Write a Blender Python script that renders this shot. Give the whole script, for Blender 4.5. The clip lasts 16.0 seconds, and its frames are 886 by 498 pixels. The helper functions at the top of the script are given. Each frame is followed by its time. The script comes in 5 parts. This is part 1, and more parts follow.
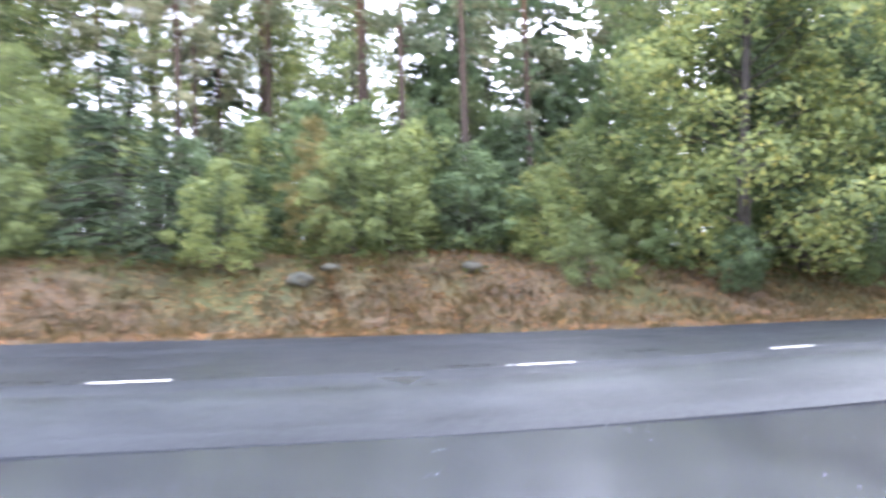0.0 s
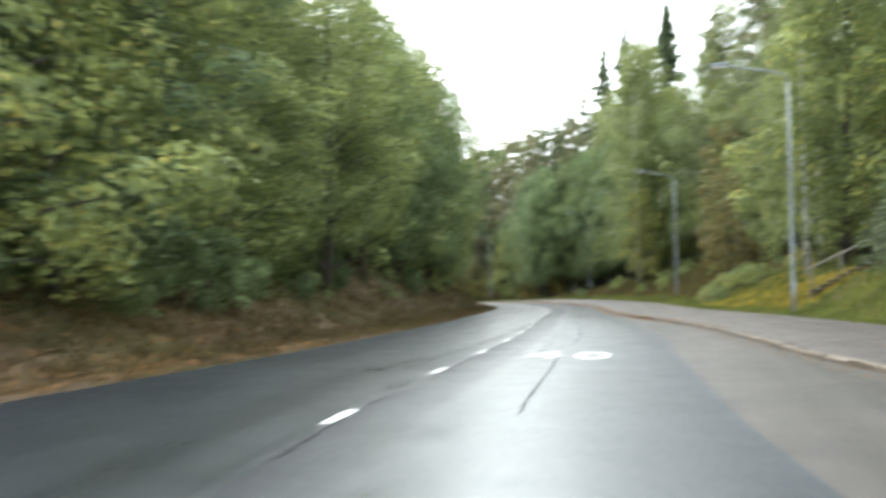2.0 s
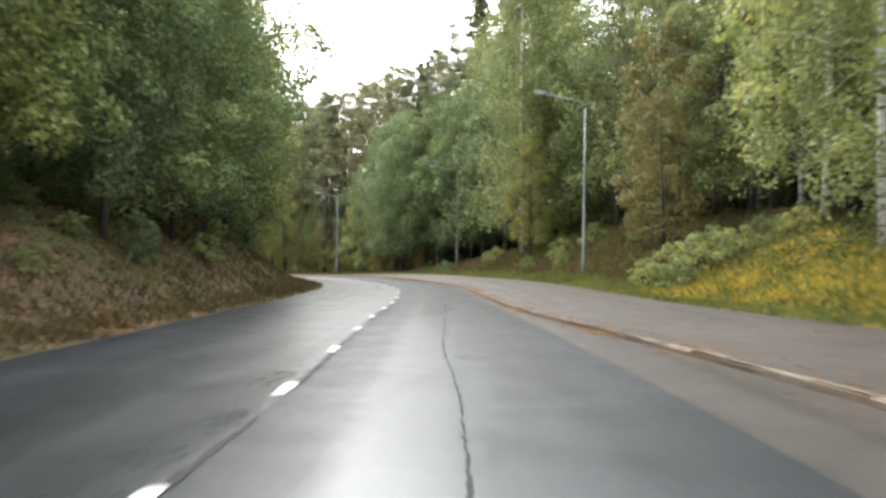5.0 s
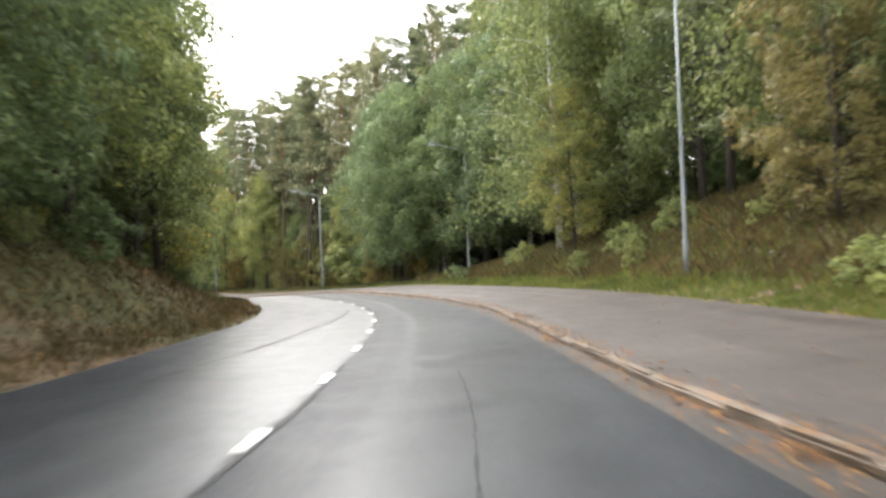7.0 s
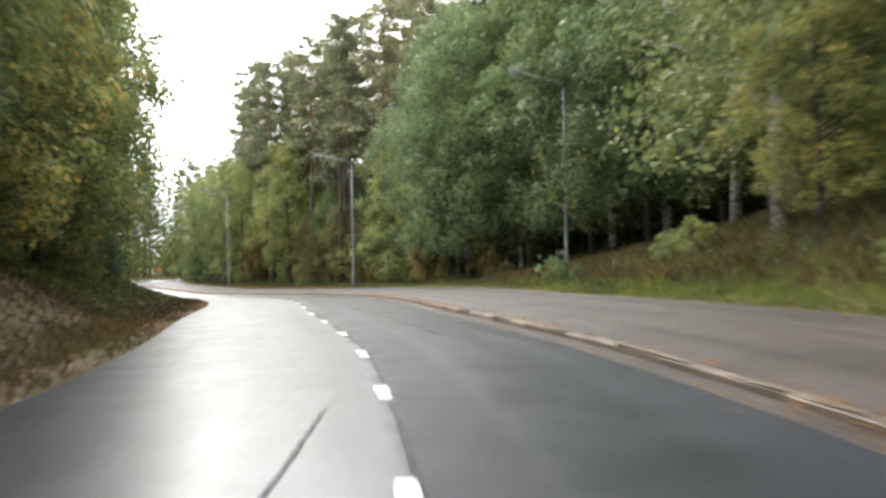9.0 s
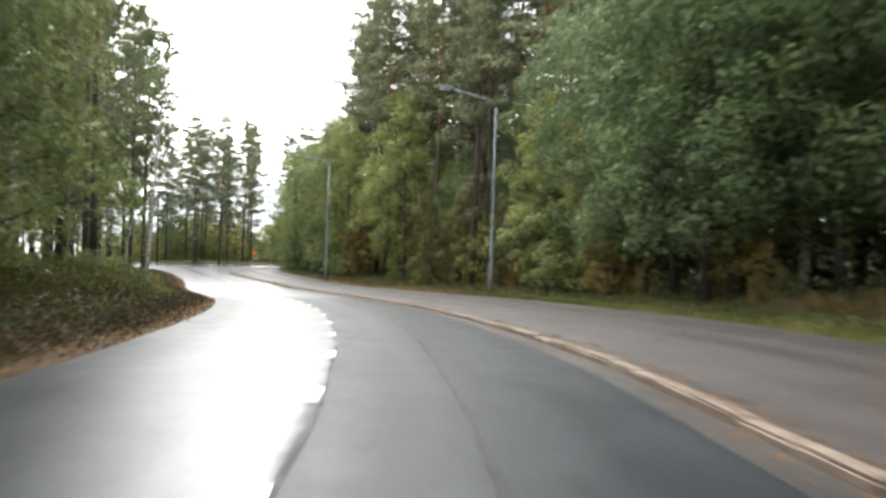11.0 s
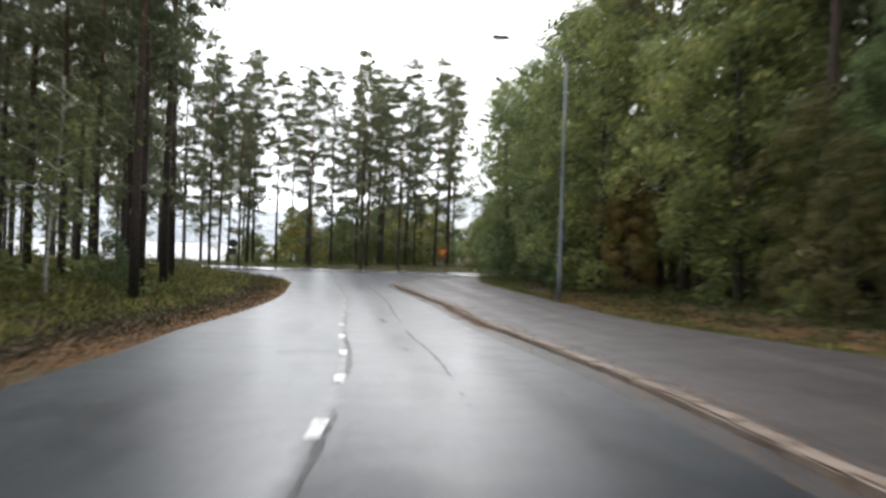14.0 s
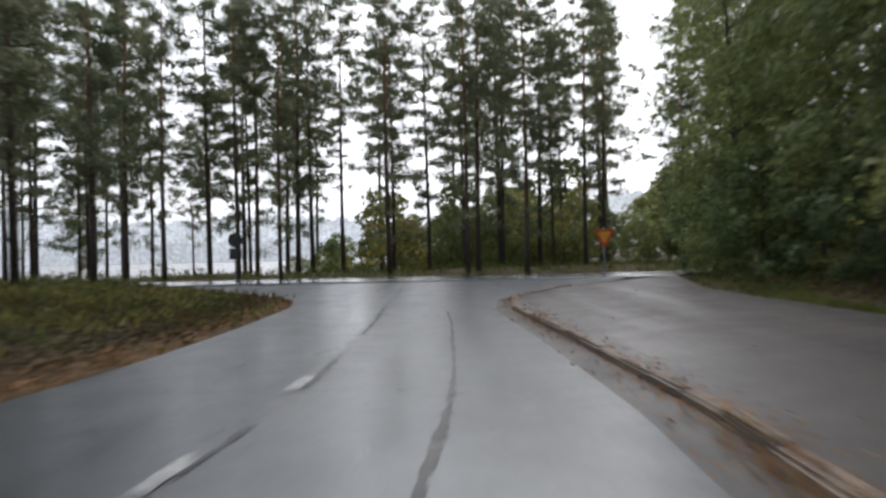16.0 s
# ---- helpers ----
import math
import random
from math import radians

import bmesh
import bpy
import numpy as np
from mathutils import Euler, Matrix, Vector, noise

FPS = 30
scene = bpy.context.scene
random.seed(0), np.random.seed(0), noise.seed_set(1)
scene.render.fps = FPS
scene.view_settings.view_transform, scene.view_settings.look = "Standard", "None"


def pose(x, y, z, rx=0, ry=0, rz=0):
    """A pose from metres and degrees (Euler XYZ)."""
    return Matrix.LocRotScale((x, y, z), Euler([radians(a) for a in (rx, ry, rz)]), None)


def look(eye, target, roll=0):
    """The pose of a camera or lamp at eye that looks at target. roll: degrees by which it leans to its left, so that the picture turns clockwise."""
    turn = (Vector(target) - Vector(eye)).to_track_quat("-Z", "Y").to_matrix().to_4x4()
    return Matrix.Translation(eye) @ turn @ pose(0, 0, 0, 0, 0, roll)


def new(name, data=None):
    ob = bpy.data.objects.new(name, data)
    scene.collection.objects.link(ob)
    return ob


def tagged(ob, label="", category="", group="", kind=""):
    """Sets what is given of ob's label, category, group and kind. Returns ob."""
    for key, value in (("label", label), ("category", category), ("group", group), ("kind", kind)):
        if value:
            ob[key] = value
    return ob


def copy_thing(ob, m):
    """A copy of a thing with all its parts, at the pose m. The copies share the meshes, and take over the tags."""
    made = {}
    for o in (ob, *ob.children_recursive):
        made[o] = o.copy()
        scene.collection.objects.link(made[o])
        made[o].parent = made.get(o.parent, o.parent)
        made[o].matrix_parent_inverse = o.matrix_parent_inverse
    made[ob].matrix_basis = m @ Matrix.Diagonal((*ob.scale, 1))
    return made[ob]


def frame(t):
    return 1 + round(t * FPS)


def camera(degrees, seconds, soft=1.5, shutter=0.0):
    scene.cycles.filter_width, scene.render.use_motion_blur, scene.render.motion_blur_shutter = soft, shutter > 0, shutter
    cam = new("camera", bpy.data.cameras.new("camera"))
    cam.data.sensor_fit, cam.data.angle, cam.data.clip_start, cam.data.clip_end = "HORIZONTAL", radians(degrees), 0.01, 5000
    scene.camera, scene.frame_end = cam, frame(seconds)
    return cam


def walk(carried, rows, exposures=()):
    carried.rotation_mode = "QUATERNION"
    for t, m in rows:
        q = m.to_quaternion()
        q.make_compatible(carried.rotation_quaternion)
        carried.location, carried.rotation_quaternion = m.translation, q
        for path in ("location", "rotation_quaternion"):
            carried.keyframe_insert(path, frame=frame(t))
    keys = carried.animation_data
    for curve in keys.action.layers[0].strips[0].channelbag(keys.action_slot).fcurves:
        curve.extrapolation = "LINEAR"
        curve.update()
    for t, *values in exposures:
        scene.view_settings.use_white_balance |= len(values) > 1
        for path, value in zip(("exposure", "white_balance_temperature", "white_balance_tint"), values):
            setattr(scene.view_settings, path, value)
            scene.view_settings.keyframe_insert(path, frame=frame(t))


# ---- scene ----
cam = camera(55.83, 16.0, soft=2.7, shutter=0.7)
PATH = [
    (0.0, -3.036, -2.957, 0.192, -1.19, 1.46, 1.10),
    (0.5, -2.929, -1.098, 0.207, -10.46, 1.16, 0.88),
    (1.0, -2.440, 0.889, 0.230, -24.99, 0.79, 2.37),
    (1.5, -1.419, 2.884, 0.259, -38.22, 0.82, 1.74),
    (2.0, 0.254, 4.800, 0.284, -50.26, 1.89, 0.64),
    (2.5, 2.497, 6.548, 0.286, -57.52, 3.33, 0.36),
    (3.0, 5.098, 8.116, 0.251, -59.40, 1.20, -1.17),
    (3.5, 7.831, 9.644, 0.175, -61.46, -0.16, -3.78),
    (4.0, 10.755, 11.205, 0.090, -60.00, -0.45, -2.20),
    (4.5, 14.126, 13.170, 0.012, -59.71, -0.28, -1.45),
    (5.0, 17.532, 15.170, -0.064, -59.55, -0.07, -0.80),
    (5.5, 20.972, 17.198, -0.140, -59.45, 0.17, -0.19),
    (6.0, 24.445, 19.250, -0.217, -59.37, 0.40, 0.43),
    (6.5, 27.952, 21.319, -0.298, -59.25, 0.58, 1.13),
    (7.0, 31.890, 23.661, -0.404, -59.06, 0.40, 2.29),
    (7.5, 35.921, 26.122, -0.515, -59.02, 0.75, 1.76),
    (8.0, 39.984, 28.782, -0.619, -58.27, 0.40, 1.40),
    (8.5, 43.943, 31.973, -0.685, -57.02, 0.24, 1.21),
    (9.0, 47.897, 35.210, -0.746, -55.79, 0.10, 1.08),
    (9.5, 51.841, 38.484, -0.805, -54.48, -0.02, 0.93),
    (10.0, 55.771, 41.791, -0.866, -53.01, -0.13, 0.68),
    (10.5, 59.682, 45.122, -0.932, -51.27, -0.24, 0.24),
    (11.0, 63.381, 48.830, -1.035, -46.87, -0.22, -1.93),
    (11.5, 67.024, 52.660, -1.161, -45.51, -0.07, -1.29),
    (12.0, 70.608, 56.619, -1.314, -41.84, -0.29, -0.76),
    (12.5, 74.105, 60.737, -1.494, -39.57, -1.27, 1.71),
    (13.0, 77.459, 65.075, -1.699, -36.85, -1.04, -1.76),
    (13.5, 80.662, 69.567, -1.922, -34.09, -1.67, -4.20),
    (14.0, 83.707, 74.203, -2.153, -31.26, -0.02, -1.97),
    (14.5, 86.607, 78.964, -2.378, -28.55, -0.46, -1.85),
    (15.0, 89.378, 83.807, -2.585, -25.84, -0.18, -1.63),
    (15.5, 92.046, 88.618, -2.764, -23.28, 0.19, -0.70),
    (16.0, 94.573, 93.432, -2.911, -21.68, 0.44, 1.27),
]
walk(cam, [(t, pose(x, y, z, 90 + p, r, w)) for t, x, y, z, w, p, r in PATH],
     exposures=[(0.0, 1.98, 5720, 22), (1.0, 1.78, 5820, 18), (1.5, 1.52, 6180, 9), (2.0, 1.12, 6450, 4), (3.0, 0.86, 6520, 3.5), (4.0, 0.92, 6720, 7), (6.5, 1.42, 6900, 12), (8.0, 1.2, 6850, 12),
                (10.5, 0.95, 6680, 8.5), (11.5, 0.7, 6550, 9.5), (12.0, 0.52, 6500, 10), (13.0, 0.37, 6450, 11), (14.0, 0.07, 6400, 12), (15.2, -0.15, 6370, 13), (16.0, -0.5, 6350, 13)])

# ---- light: a bright overcast sky ----
world = bpy.data.worlds.new("overcast")
scene.world = world
world.use_nodes = True
wt = world.node_tree
wt.nodes.clear()
sky = wt.nodes.new("ShaderNodeTexSky")
sky.sky_type = "NISHITA"
sky.sun_disc = False
sky.sun_elevation, sky.sun_rotation = radians(38), radians(30)
sky.air_density, sky.dust_density, sky.ozone_density = 1.0, 6.0, 1.0
hsv = wt.nodes.new("ShaderNodeHueSaturation")
hsv.inputs["Saturation"].default_value = 0.16
cloud = wt.nodes.new("ShaderNodeMix")
cloud.data_type = "RGBA"
cloud.inputs[0].default_value = 0.55
cloud.inputs[7].default_value = (15.5, 16.3, 17.2, 1)
bg = wt.nodes.new("ShaderNodeBackground")
bg.inputs["Strength"].default_value = 0.18
wo = wt.nodes.new("ShaderNodeOutputWorld")
wt.links.new(sky.outputs[0], hsv.inputs["Color"])
wt.links.new(hsv.outputs[0], cloud.inputs[6])
wt.links.new(cloud.outputs[2], bg.inputs["Color"])
wt.links.new(bg.outputs[0], wo.inputs["Surface"])

sun_data = bpy.data.lights.new("sun", "SUN")
sun_data.energy, sun_data.angle, sun_data.color = 0.95, radians(40), (1.0, 0.96, 0.9)
sun = new("sun", sun_data)
SUN_AZ, SUN_EL = radians(30), radians(38)
sun.matrix_world = look((math.sin(SUN_AZ) * 60 * math.cos(SUN_EL), math.cos(SUN_AZ) * 60 * math.cos(SUN_EL), 60 * math.sin(SUN_EL)), (0, 0, 0))


# ---- materials ----
def material(name):
    m = bpy.data.materials.new(name)
    m.use_nodes = True
    nt = m.node_tree
    return m, nt, nt.nodes["Principled BSDF"]


def node(nt, kind, **values):
    n = nt.nodes.new(kind)
    for k, v in values.items():
        n.inputs[k].default_value = v
    return n


def noise_at(nt, scale, detail=4.0, rough=0.6, distortion=0.0):
    n = node(nt, "ShaderNodeTexNoise", Scale=scale, Detail=detail, Roughness=rough, Distortion=distortion)
    g = nt.nodes.new("ShaderNodeNewGeometry")
    nt.links.new(g.outputs["Position"], n.inputs["Vector"])
    return n


def ramp(nt, source, stops):
    r = nt.nodes.new("ShaderNodeValToRGB")
    els = r.color_ramp.elements
    while len(els) < len(stops):
        els.new(0.5)
    for e, (p, c) in zip(els, stops):
        e.position, e.color = p, (c if len(c) == 4 else (*c, 1))
    nt.links.new(source, r.inputs["Fac"])
    return r


def mixed(nt, fac, a, b, mode="MIX"):
    m = nt.nodes.new("ShaderNodeMix")
    m.data_type, m.blend_type = "RGBA", mode
    for socket, v in ((m.inputs[0], fac), (m.inputs[6], a), (m.inputs[7], b)):
        if hasattr(v, "is_linked"):
            nt.links.new(v, socket)
        elif isinstance(v, (int, float)):
            socket.default_value = v
        else:
            socket.default_value = (*v, 1)
    return m.outputs[2]


def bump(nt, bsdf, source, strength, distance):
    b = node(nt, "ShaderNodeBump", Strength=strength, Distance=distance)
    nt.links.new(source, b.inputs["Height"])
    nt.links.new(b.outputs[0], bsdf.inputs["Normal"])


def surface(name, low, high, scale, fine, rough=(0.6, 0.9), metal=0.0, bump_m=0.004, spec=0.4, extra=None):
    """A rough two-scale surface: large stains between two colours, fine grain on top, relief from both."""
    m, nt, b = material(name)
    big, small = noise_at(nt, scale, 5), noise_at(nt, fine, 3)
    col = ramp(nt, big.outputs["Fac"], [(0.32, low), (0.68, high)]).outputs[0]
    grain = ramp(nt, small.outputs["Fac"], [(0.3, (0.72, 0.72, 0.72)), (0.7, (1.2, 1.2, 1.2))]).outputs[0]
    col = mixed(nt, 1.0, col, grain, "MULTIPLY")
    if extra:
        col = extra(nt, col)
    nt.links.new(col, b.inputs["Base Color"])
    r = ramp(nt, big.outputs["Fac"], [(0.3, (rough[0],) * 3), (0.7, (rough[1],) * 3)])
    nt.links.new(r.outputs[0], b.inputs["Roughness"])
    b.inputs["Metallic"].default_value = metal
    b.inputs["Specular IOR Level"].default_value = spec
    bump(nt, b, small.outputs["Fac"], 0.6, bump_m)
    return m


def leaf_material(name, colours, gloss=0.52, through_light=0.42):
    """Leaves: a colour for each leaf out of a ramp, shifted for each tree, lit through from behind."""
    m, nt, b = material(name)
    g = nt.nodes.new("ShaderNodeNewGeometry")
    o = nt.nodes.new("ShaderNodeObjectInfo")
    add = nt.nodes.new("ShaderNodeMath")
    add.operation = "MULTIPLY_ADD"
    add.inputs[1].default_value = 0.55
    nt.links.new(g.outputs["Random Per Island"], add.inputs[0])
    shift = nt.nodes.new("ShaderNodeMath")
    shift.operation = "MULTIPLY"
    shift.inputs[1].default_value = 0.45
    nt.links.new(o.outputs["Random"], shift.inputs[0])
    nt.links.new(shift.outputs[0], add.inputs[2])
    col = ramp(nt, add.outputs[0], colours).outputs[0]
    patch = ramp(nt, noise_at(nt, 0.55, 3).outputs["Fac"], [(0.3, (0.55, 0.60, 0.58)), (0.7, (1.3, 1.25, 1.15))]).outputs[0]
    col = mixed(nt, 1.0, col, patch, "MULTIPLY")
    nt.links.new(col, b.inputs["Base Color"])
    b.inputs["Roughness"].default_value = gloss
    b.inputs["Specular IOR Level"].default_value = 0.22
    t = nt.nodes.new("ShaderNodeBsdfTranslucent")
    nt.links.new(col, t.inputs["Color"])
    mix = nt.nodes.new("ShaderNodeMixShader")
    mix.inputs[0].default_value = through_light
    out = nt.nodes["Material Output"]
    nt.links.new(b.outputs[0], mix.inputs[1])
    nt.links.new(t.outputs[0], mix.inputs[2])
    nt.links.new(mix.outputs[0], out.inputs["Surface"])
    return m


END_ARC = 205.5  # metres along the road where the surface changes before the junction


def wet_asphalt(name, low, high, rough_low, rough_high, stones, lanes=False, spec=0.5):
    """Wet asphalt: stone specks, stains, and streaks drawn out along the lane; lanes: the left lane worn smooth, the right one coarser."""
    m, nt, b = material(name)
    big, fine = noise_at(nt, 0.5, 4, 0.55), noise_at(nt, 90.0, 2)
    uv = nt.nodes.new("ShaderNodeUVMap")
    st = nt.nodes.new("ShaderNodeMapping")
    st.inputs["Scale"].default_value = (1.5, 0.07, 1.0)
    nt.links.new(uv.outputs[0], st.inputs[0])
    mid = node(nt, "ShaderNodeTexNoise", Scale=1.0, Detail=2.5, Roughness=0.45)
    nt.links.new(st.outputs[0], mid.inputs["Vector"])
    col = ramp(nt, big.outputs["Fac"], [(0.3, low), (0.7, high)]).outputs[0]
    col = mixed(nt, 1.0, col, ramp(nt, mid.outputs["Fac"], [(0.3, (0.86,) * 3), (0.7, (1.12,) * 3)]).outputs[0], "MULTIPLY")
    blot = noise_at(nt, 11.0, 7, 0.75)
    col = mixed(nt, 1.0, col, ramp(nt, blot.outputs["Fac"], [(0.32, (0.85,) * 3), (0.68, (1.15,) * 3)]).outputs[0], "MULTIPLY")
    col = mixed(nt, ramp(nt, fine.outputs["Fac"], [(0.58, (0, 0, 0)), (0.7, (0.5,) * 3)]).outputs[0], col, stones)
    nt.links.new(col, b.inputs["Base Color"])
    r = ramp(nt, mid.outputs["Fac"], [(0.3, (rough_low,) * 3), (0.7, (rough_high,) * 3)]).outputs[0]
    patchy = noise_at(nt, 1.4, 2, 0.5, 0.3)
    r = mixed(nt, 1.0, r, ramp(nt, patchy.outputs["Fac"], [(0.3, (0.92,) * 3), (0.7, (1.1,) * 3)]).outputs[0], "MULTIPLY")
    r = mixed(nt, 1.0, r, ramp(nt, blot.outputs["Fac"], [(0.34, (0.88,) * 3), (0.66, (1.12,) * 3)]).outputs[0], "MULTIPLY")
    if lanes:
        sep = nt.nodes.new("ShaderNodeSeparateXYZ")
        nt.links.new(uv.outputs[0], sep.inputs[0])
        half = nt.nodes.new("ShaderNodeMath")
        half.operation = "MULTIPLY_ADD"
        half.inputs[1].default_value, half.inputs[2].default_value = 0.1, 0.4825
        nt.links.new(sep.outputs["X"], half.inputs[0])
        where = nt.nodes.new("ShaderNodeMapRange")
        where.inputs["From Min"].default_value, where.inputs["From Max"].default_value = 150.0, 166.0
        nt.links.new(sep.outputs["Y"], where.inputs["Value"])
        last = nt.nodes.new("ShaderNodeMapRange")
        last.inputs["From Min"].default_value, last.inputs["From Max"].default_value = END_ARC, END_ARC + 7.0
        nt.links.new(sep.outputs["Y"], last.inputs["Value"])
        middle = nt.nodes.new("ShaderNodeMapRange")
        middle.inputs["From Min"].default_value, middle.inputs["From Max"].default_value = 118.0, 132.0
        nt.links.new(sep.outputs["Y"], middle.inputs["Value"])

        def across(early, mid_way, late, end):
            at = [0.5 + 0.1 * u for u in (-3.8, -2.3, -0.4, -0.06, 0.06, 0.7, 1.0, 1.6, 2.3, 3.4)]
            one, half_way, two, three = [ramp(nt, ragged.outputs[0], [(p, (v,) * 3) for p, v in zip(at, vs)]).outputs[0] for vs in (early, mid_way, late, end)]
            return mixed(nt, last.outputs["Result"], mixed(nt, where.outputs["Result"], mixed(nt, middle.outputs["Result"], one, half_way), two), three)
        ragged = nt.nodes.new("ShaderNodeMath")
        ragged.operation = "MULTIPLY_ADD"
        ragged.inputs[1].default_value = 0.035
        nt.links.new(noise_at(nt, 1.6, 5, 0.65).outputs["Fac"], ragged.inputs[0])
        nt.links.new(half.outputs[0], ragged.inputs[2])
        r = mixed(nt, 1.0, r, across((1.25, 1.1, 0.95, 0.95, 1.5, 1.3, 1.05, 1.05, 1.2, 1.5), (1.3, 1.2, 1.15, 1.15, 1.5, 1.4, 1.1, 1.1, 1.3, 1.5), (1.4, 1.25, 1.12, 1.12, 1.5, 1.4, 1.25, 1.25, 1.3, 1.5), (1.3, 1.1, 1.0, 1.0, 1.3, 1.1, 1.0, 1.0, 1.15, 1.4)), "MULTIPLY")
        nt.links.new(across((0.12, 0.18, 0.42, 0.45, 0.13, 0.3, 0.9, 0.8, 0.42, 0.2), (0.07, 0.12, 0.42, 0.48, 0.09, 0.12, 0.26, 0.2, 0.16, 0.12), (0.07, 0.12, 0.33, 0.4, 0.09, 0.10, 0.15, 0.15, 0.14, 0.12), (0.5, 0.78, 0.88, 0.88, 0.55, 0.8, 0.88, 0.82, 0.6, 0.36)), b.inputs["Specular IOR Level"])
    nt.links.new(r, b.inputs["Roughness"])
    b.inputs["Specular Tint"].default_value = (0.82, 0.93, 1.0, 1)
    if not lanes:
        b.inputs["Specular IOR Level"].default_value = spec
    bump(nt, b, mixed(nt, 0.5, fine.outputs["Fac"], blot.outputs["Fac"]), 0.25, 0.004)
    return m


def leaf_specks(colour, amount):
    """Scattered small fallen leaves as specks of colour in a ground material."""
    def extra(nt, col):
        v = node(nt, "ShaderNodeTexVoronoi", Scale=7.0)
        g = nt.nodes.new("ShaderNodeNewGeometry")
        nt.links.new(g.outputs["Position"], v.inputs["Vector"])
        spot = ramp(nt, v.outputs["Distance"], [(0.16, (amount,) * 3), (0.24, (0, 0, 0))]).outputs[0]
        return mixed(nt, spot, col, colour)
    return extra


ASPHALT = wet_asphalt("wet_dark_asphalt", (0.016, 0.018, 0.022), (0.027, 0.030, 0.036), 0.29, 0.345, (0.09, 0.09, 0.10), lanes=True)
CROSS_ASPHALT = wet_asphalt("smooth_wet_asphalt", (0.024, 0.026, 0.030), (0.040, 0.043, 0.049), 0.20, 0.26, (0.09, 0.09, 0.10))
OLD_ASPHALT = wet_asphalt("worn_brown_asphalt", (0.032, 0.028, 0.026), (0.060, 0.050, 0.044), 0.42, 0.60, (0.13, 0.115, 0.105), spec=0.22)
PATH_ASPHALT = wet_asphalt("footpath_asphalt", (0.040, 0.032, 0.029), (0.064, 0.051, 0.046), 0.45, 0.62, (0.13, 0.12, 0.115), spec=0.24)
TAR = surface("tar_seal", (0.008, 0.009, 0.011), (0.015, 0.017, 0.020), 3.0, 40.0, (0.5, 0.7), bump_m=0.002, spec=0.16)
CRACK = surface("worn_joint", (0.010, 0.011, 0.013), (0.018, 0.020, 0.023), 2.0, 30.0, (0.5, 0.65), bump_m=0.003, spec=0.15)
WET_SEAM = surface("wet_seam", (0.012, 0.013, 0.015), (0.022, 0.024, 0.028), 2.0, 30.0, (0.42, 0.58), bump_m=0.004, spec=0.24)


def worn_paint(nt, col):
    """Paint rubbed off in patches down to the asphalt."""
    bare = ramp(nt, noise_at(nt, 9.0, 5, 0.7).outputs["Fac"], [(0.40, (1, 1, 1)), (0.50, (0, 0, 0))]).outputs[0]
    return mixed(nt, bare, col, (0.05, 0.052, 0.056))


PAINT = surface("road_paint", (0.60, 0.60, 0.58), (0.78, 0.78, 0.76), 2.5, 30.0, (0.4, 0.6), bump_m=0.002, extra=worn_paint)
FADED_PAINT = surface("faded_road_paint", (0.24, 0.24, 0.24), (0.44, 0.44, 0.43), 2.5, 30.0, (0.4, 0.6), bump_m=0.002, spec=0.3, extra=worn_paint)
KERB = surface("kerb_stone", (0.09, 0.068, 0.049), (0.21, 0.165, 0.126), 1.1, 45.0, (0.5, 0.8), bump_m=0.008)
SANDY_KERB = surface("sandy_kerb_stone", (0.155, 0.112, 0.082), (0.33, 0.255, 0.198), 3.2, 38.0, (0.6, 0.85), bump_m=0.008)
GALV = surface("galvanised_steel", (0.20, 0.225, 0.24), (0.30, 0.33, 0.345), 1.5, 25.0, (0.5, 0.65), metal=0.3, bump_m=0.001)
WHITE_POLE = surface("white_lacquer", (0.78, 0.79, 0.80), (0.86, 0.86, 0.86), 1.0, 12.0, (0.3, 0.45), bump_m=0.0005)
LAMP_GLASS = surface("lamp_bowl", (0.62, 0.64, 0.66), (0.78, 0.79, 0.80), 2.0, 20.0, (0.2, 0.35), bump_m=0.0005)
DARK_PLASTIC = surface("dark_grey_box", (0.03, 0.033, 0.04), (0.06, 0.065, 0.075), 3.0, 30.0, (0.45, 0.65), bump_m=0.0005)
SIGN_RED = surface("sign_red", (0.50, 0.045, 0.02), (0.60, 0.07, 0.03), 3.0, 30.0, (0.35, 0.5), bump_m=0.0004)
SIGN_YELLOW = surface("sign_yellow", (0.62, 0.30, 0.04), (0.72, 0.38, 0.06), 3.0, 30.0, (0.35, 0.5), bump_m=0.0004)
SIGN_BACK = surface("sign_back", (0.045, 0.05, 0.052), (0.085, 0.09, 0.092), 3.0, 25.0, (0.45, 0.65), metal=0.4, bump_m=0.0004)
STEP_WOOD = surface("step_timber", (0.035, 0.028, 0.022), (0.075, 0.062, 0.05), 4.0, 35.0, (0.6, 0.85), bump_m=0.004)
RAIL = surface("rail_wood", (0.15, 0.135, 0.11), (0.24, 0.22, 0.185), 4.0, 40.0, (0.6, 0.8), bump_m=0.002)
ROCK = surface("mossy_rock", (0.034, 0.036, 0.022), (0.085, 0.078, 0.060), 2.5, 22.0, (0.6, 0.9), bump_m=0.02)
BARK = surface("dark_bark", (0.035, 0.030, 0.026), (0.085, 0.072, 0.060), 3.0, 30.0, (0.75, 0.95), bump_m=0.02)


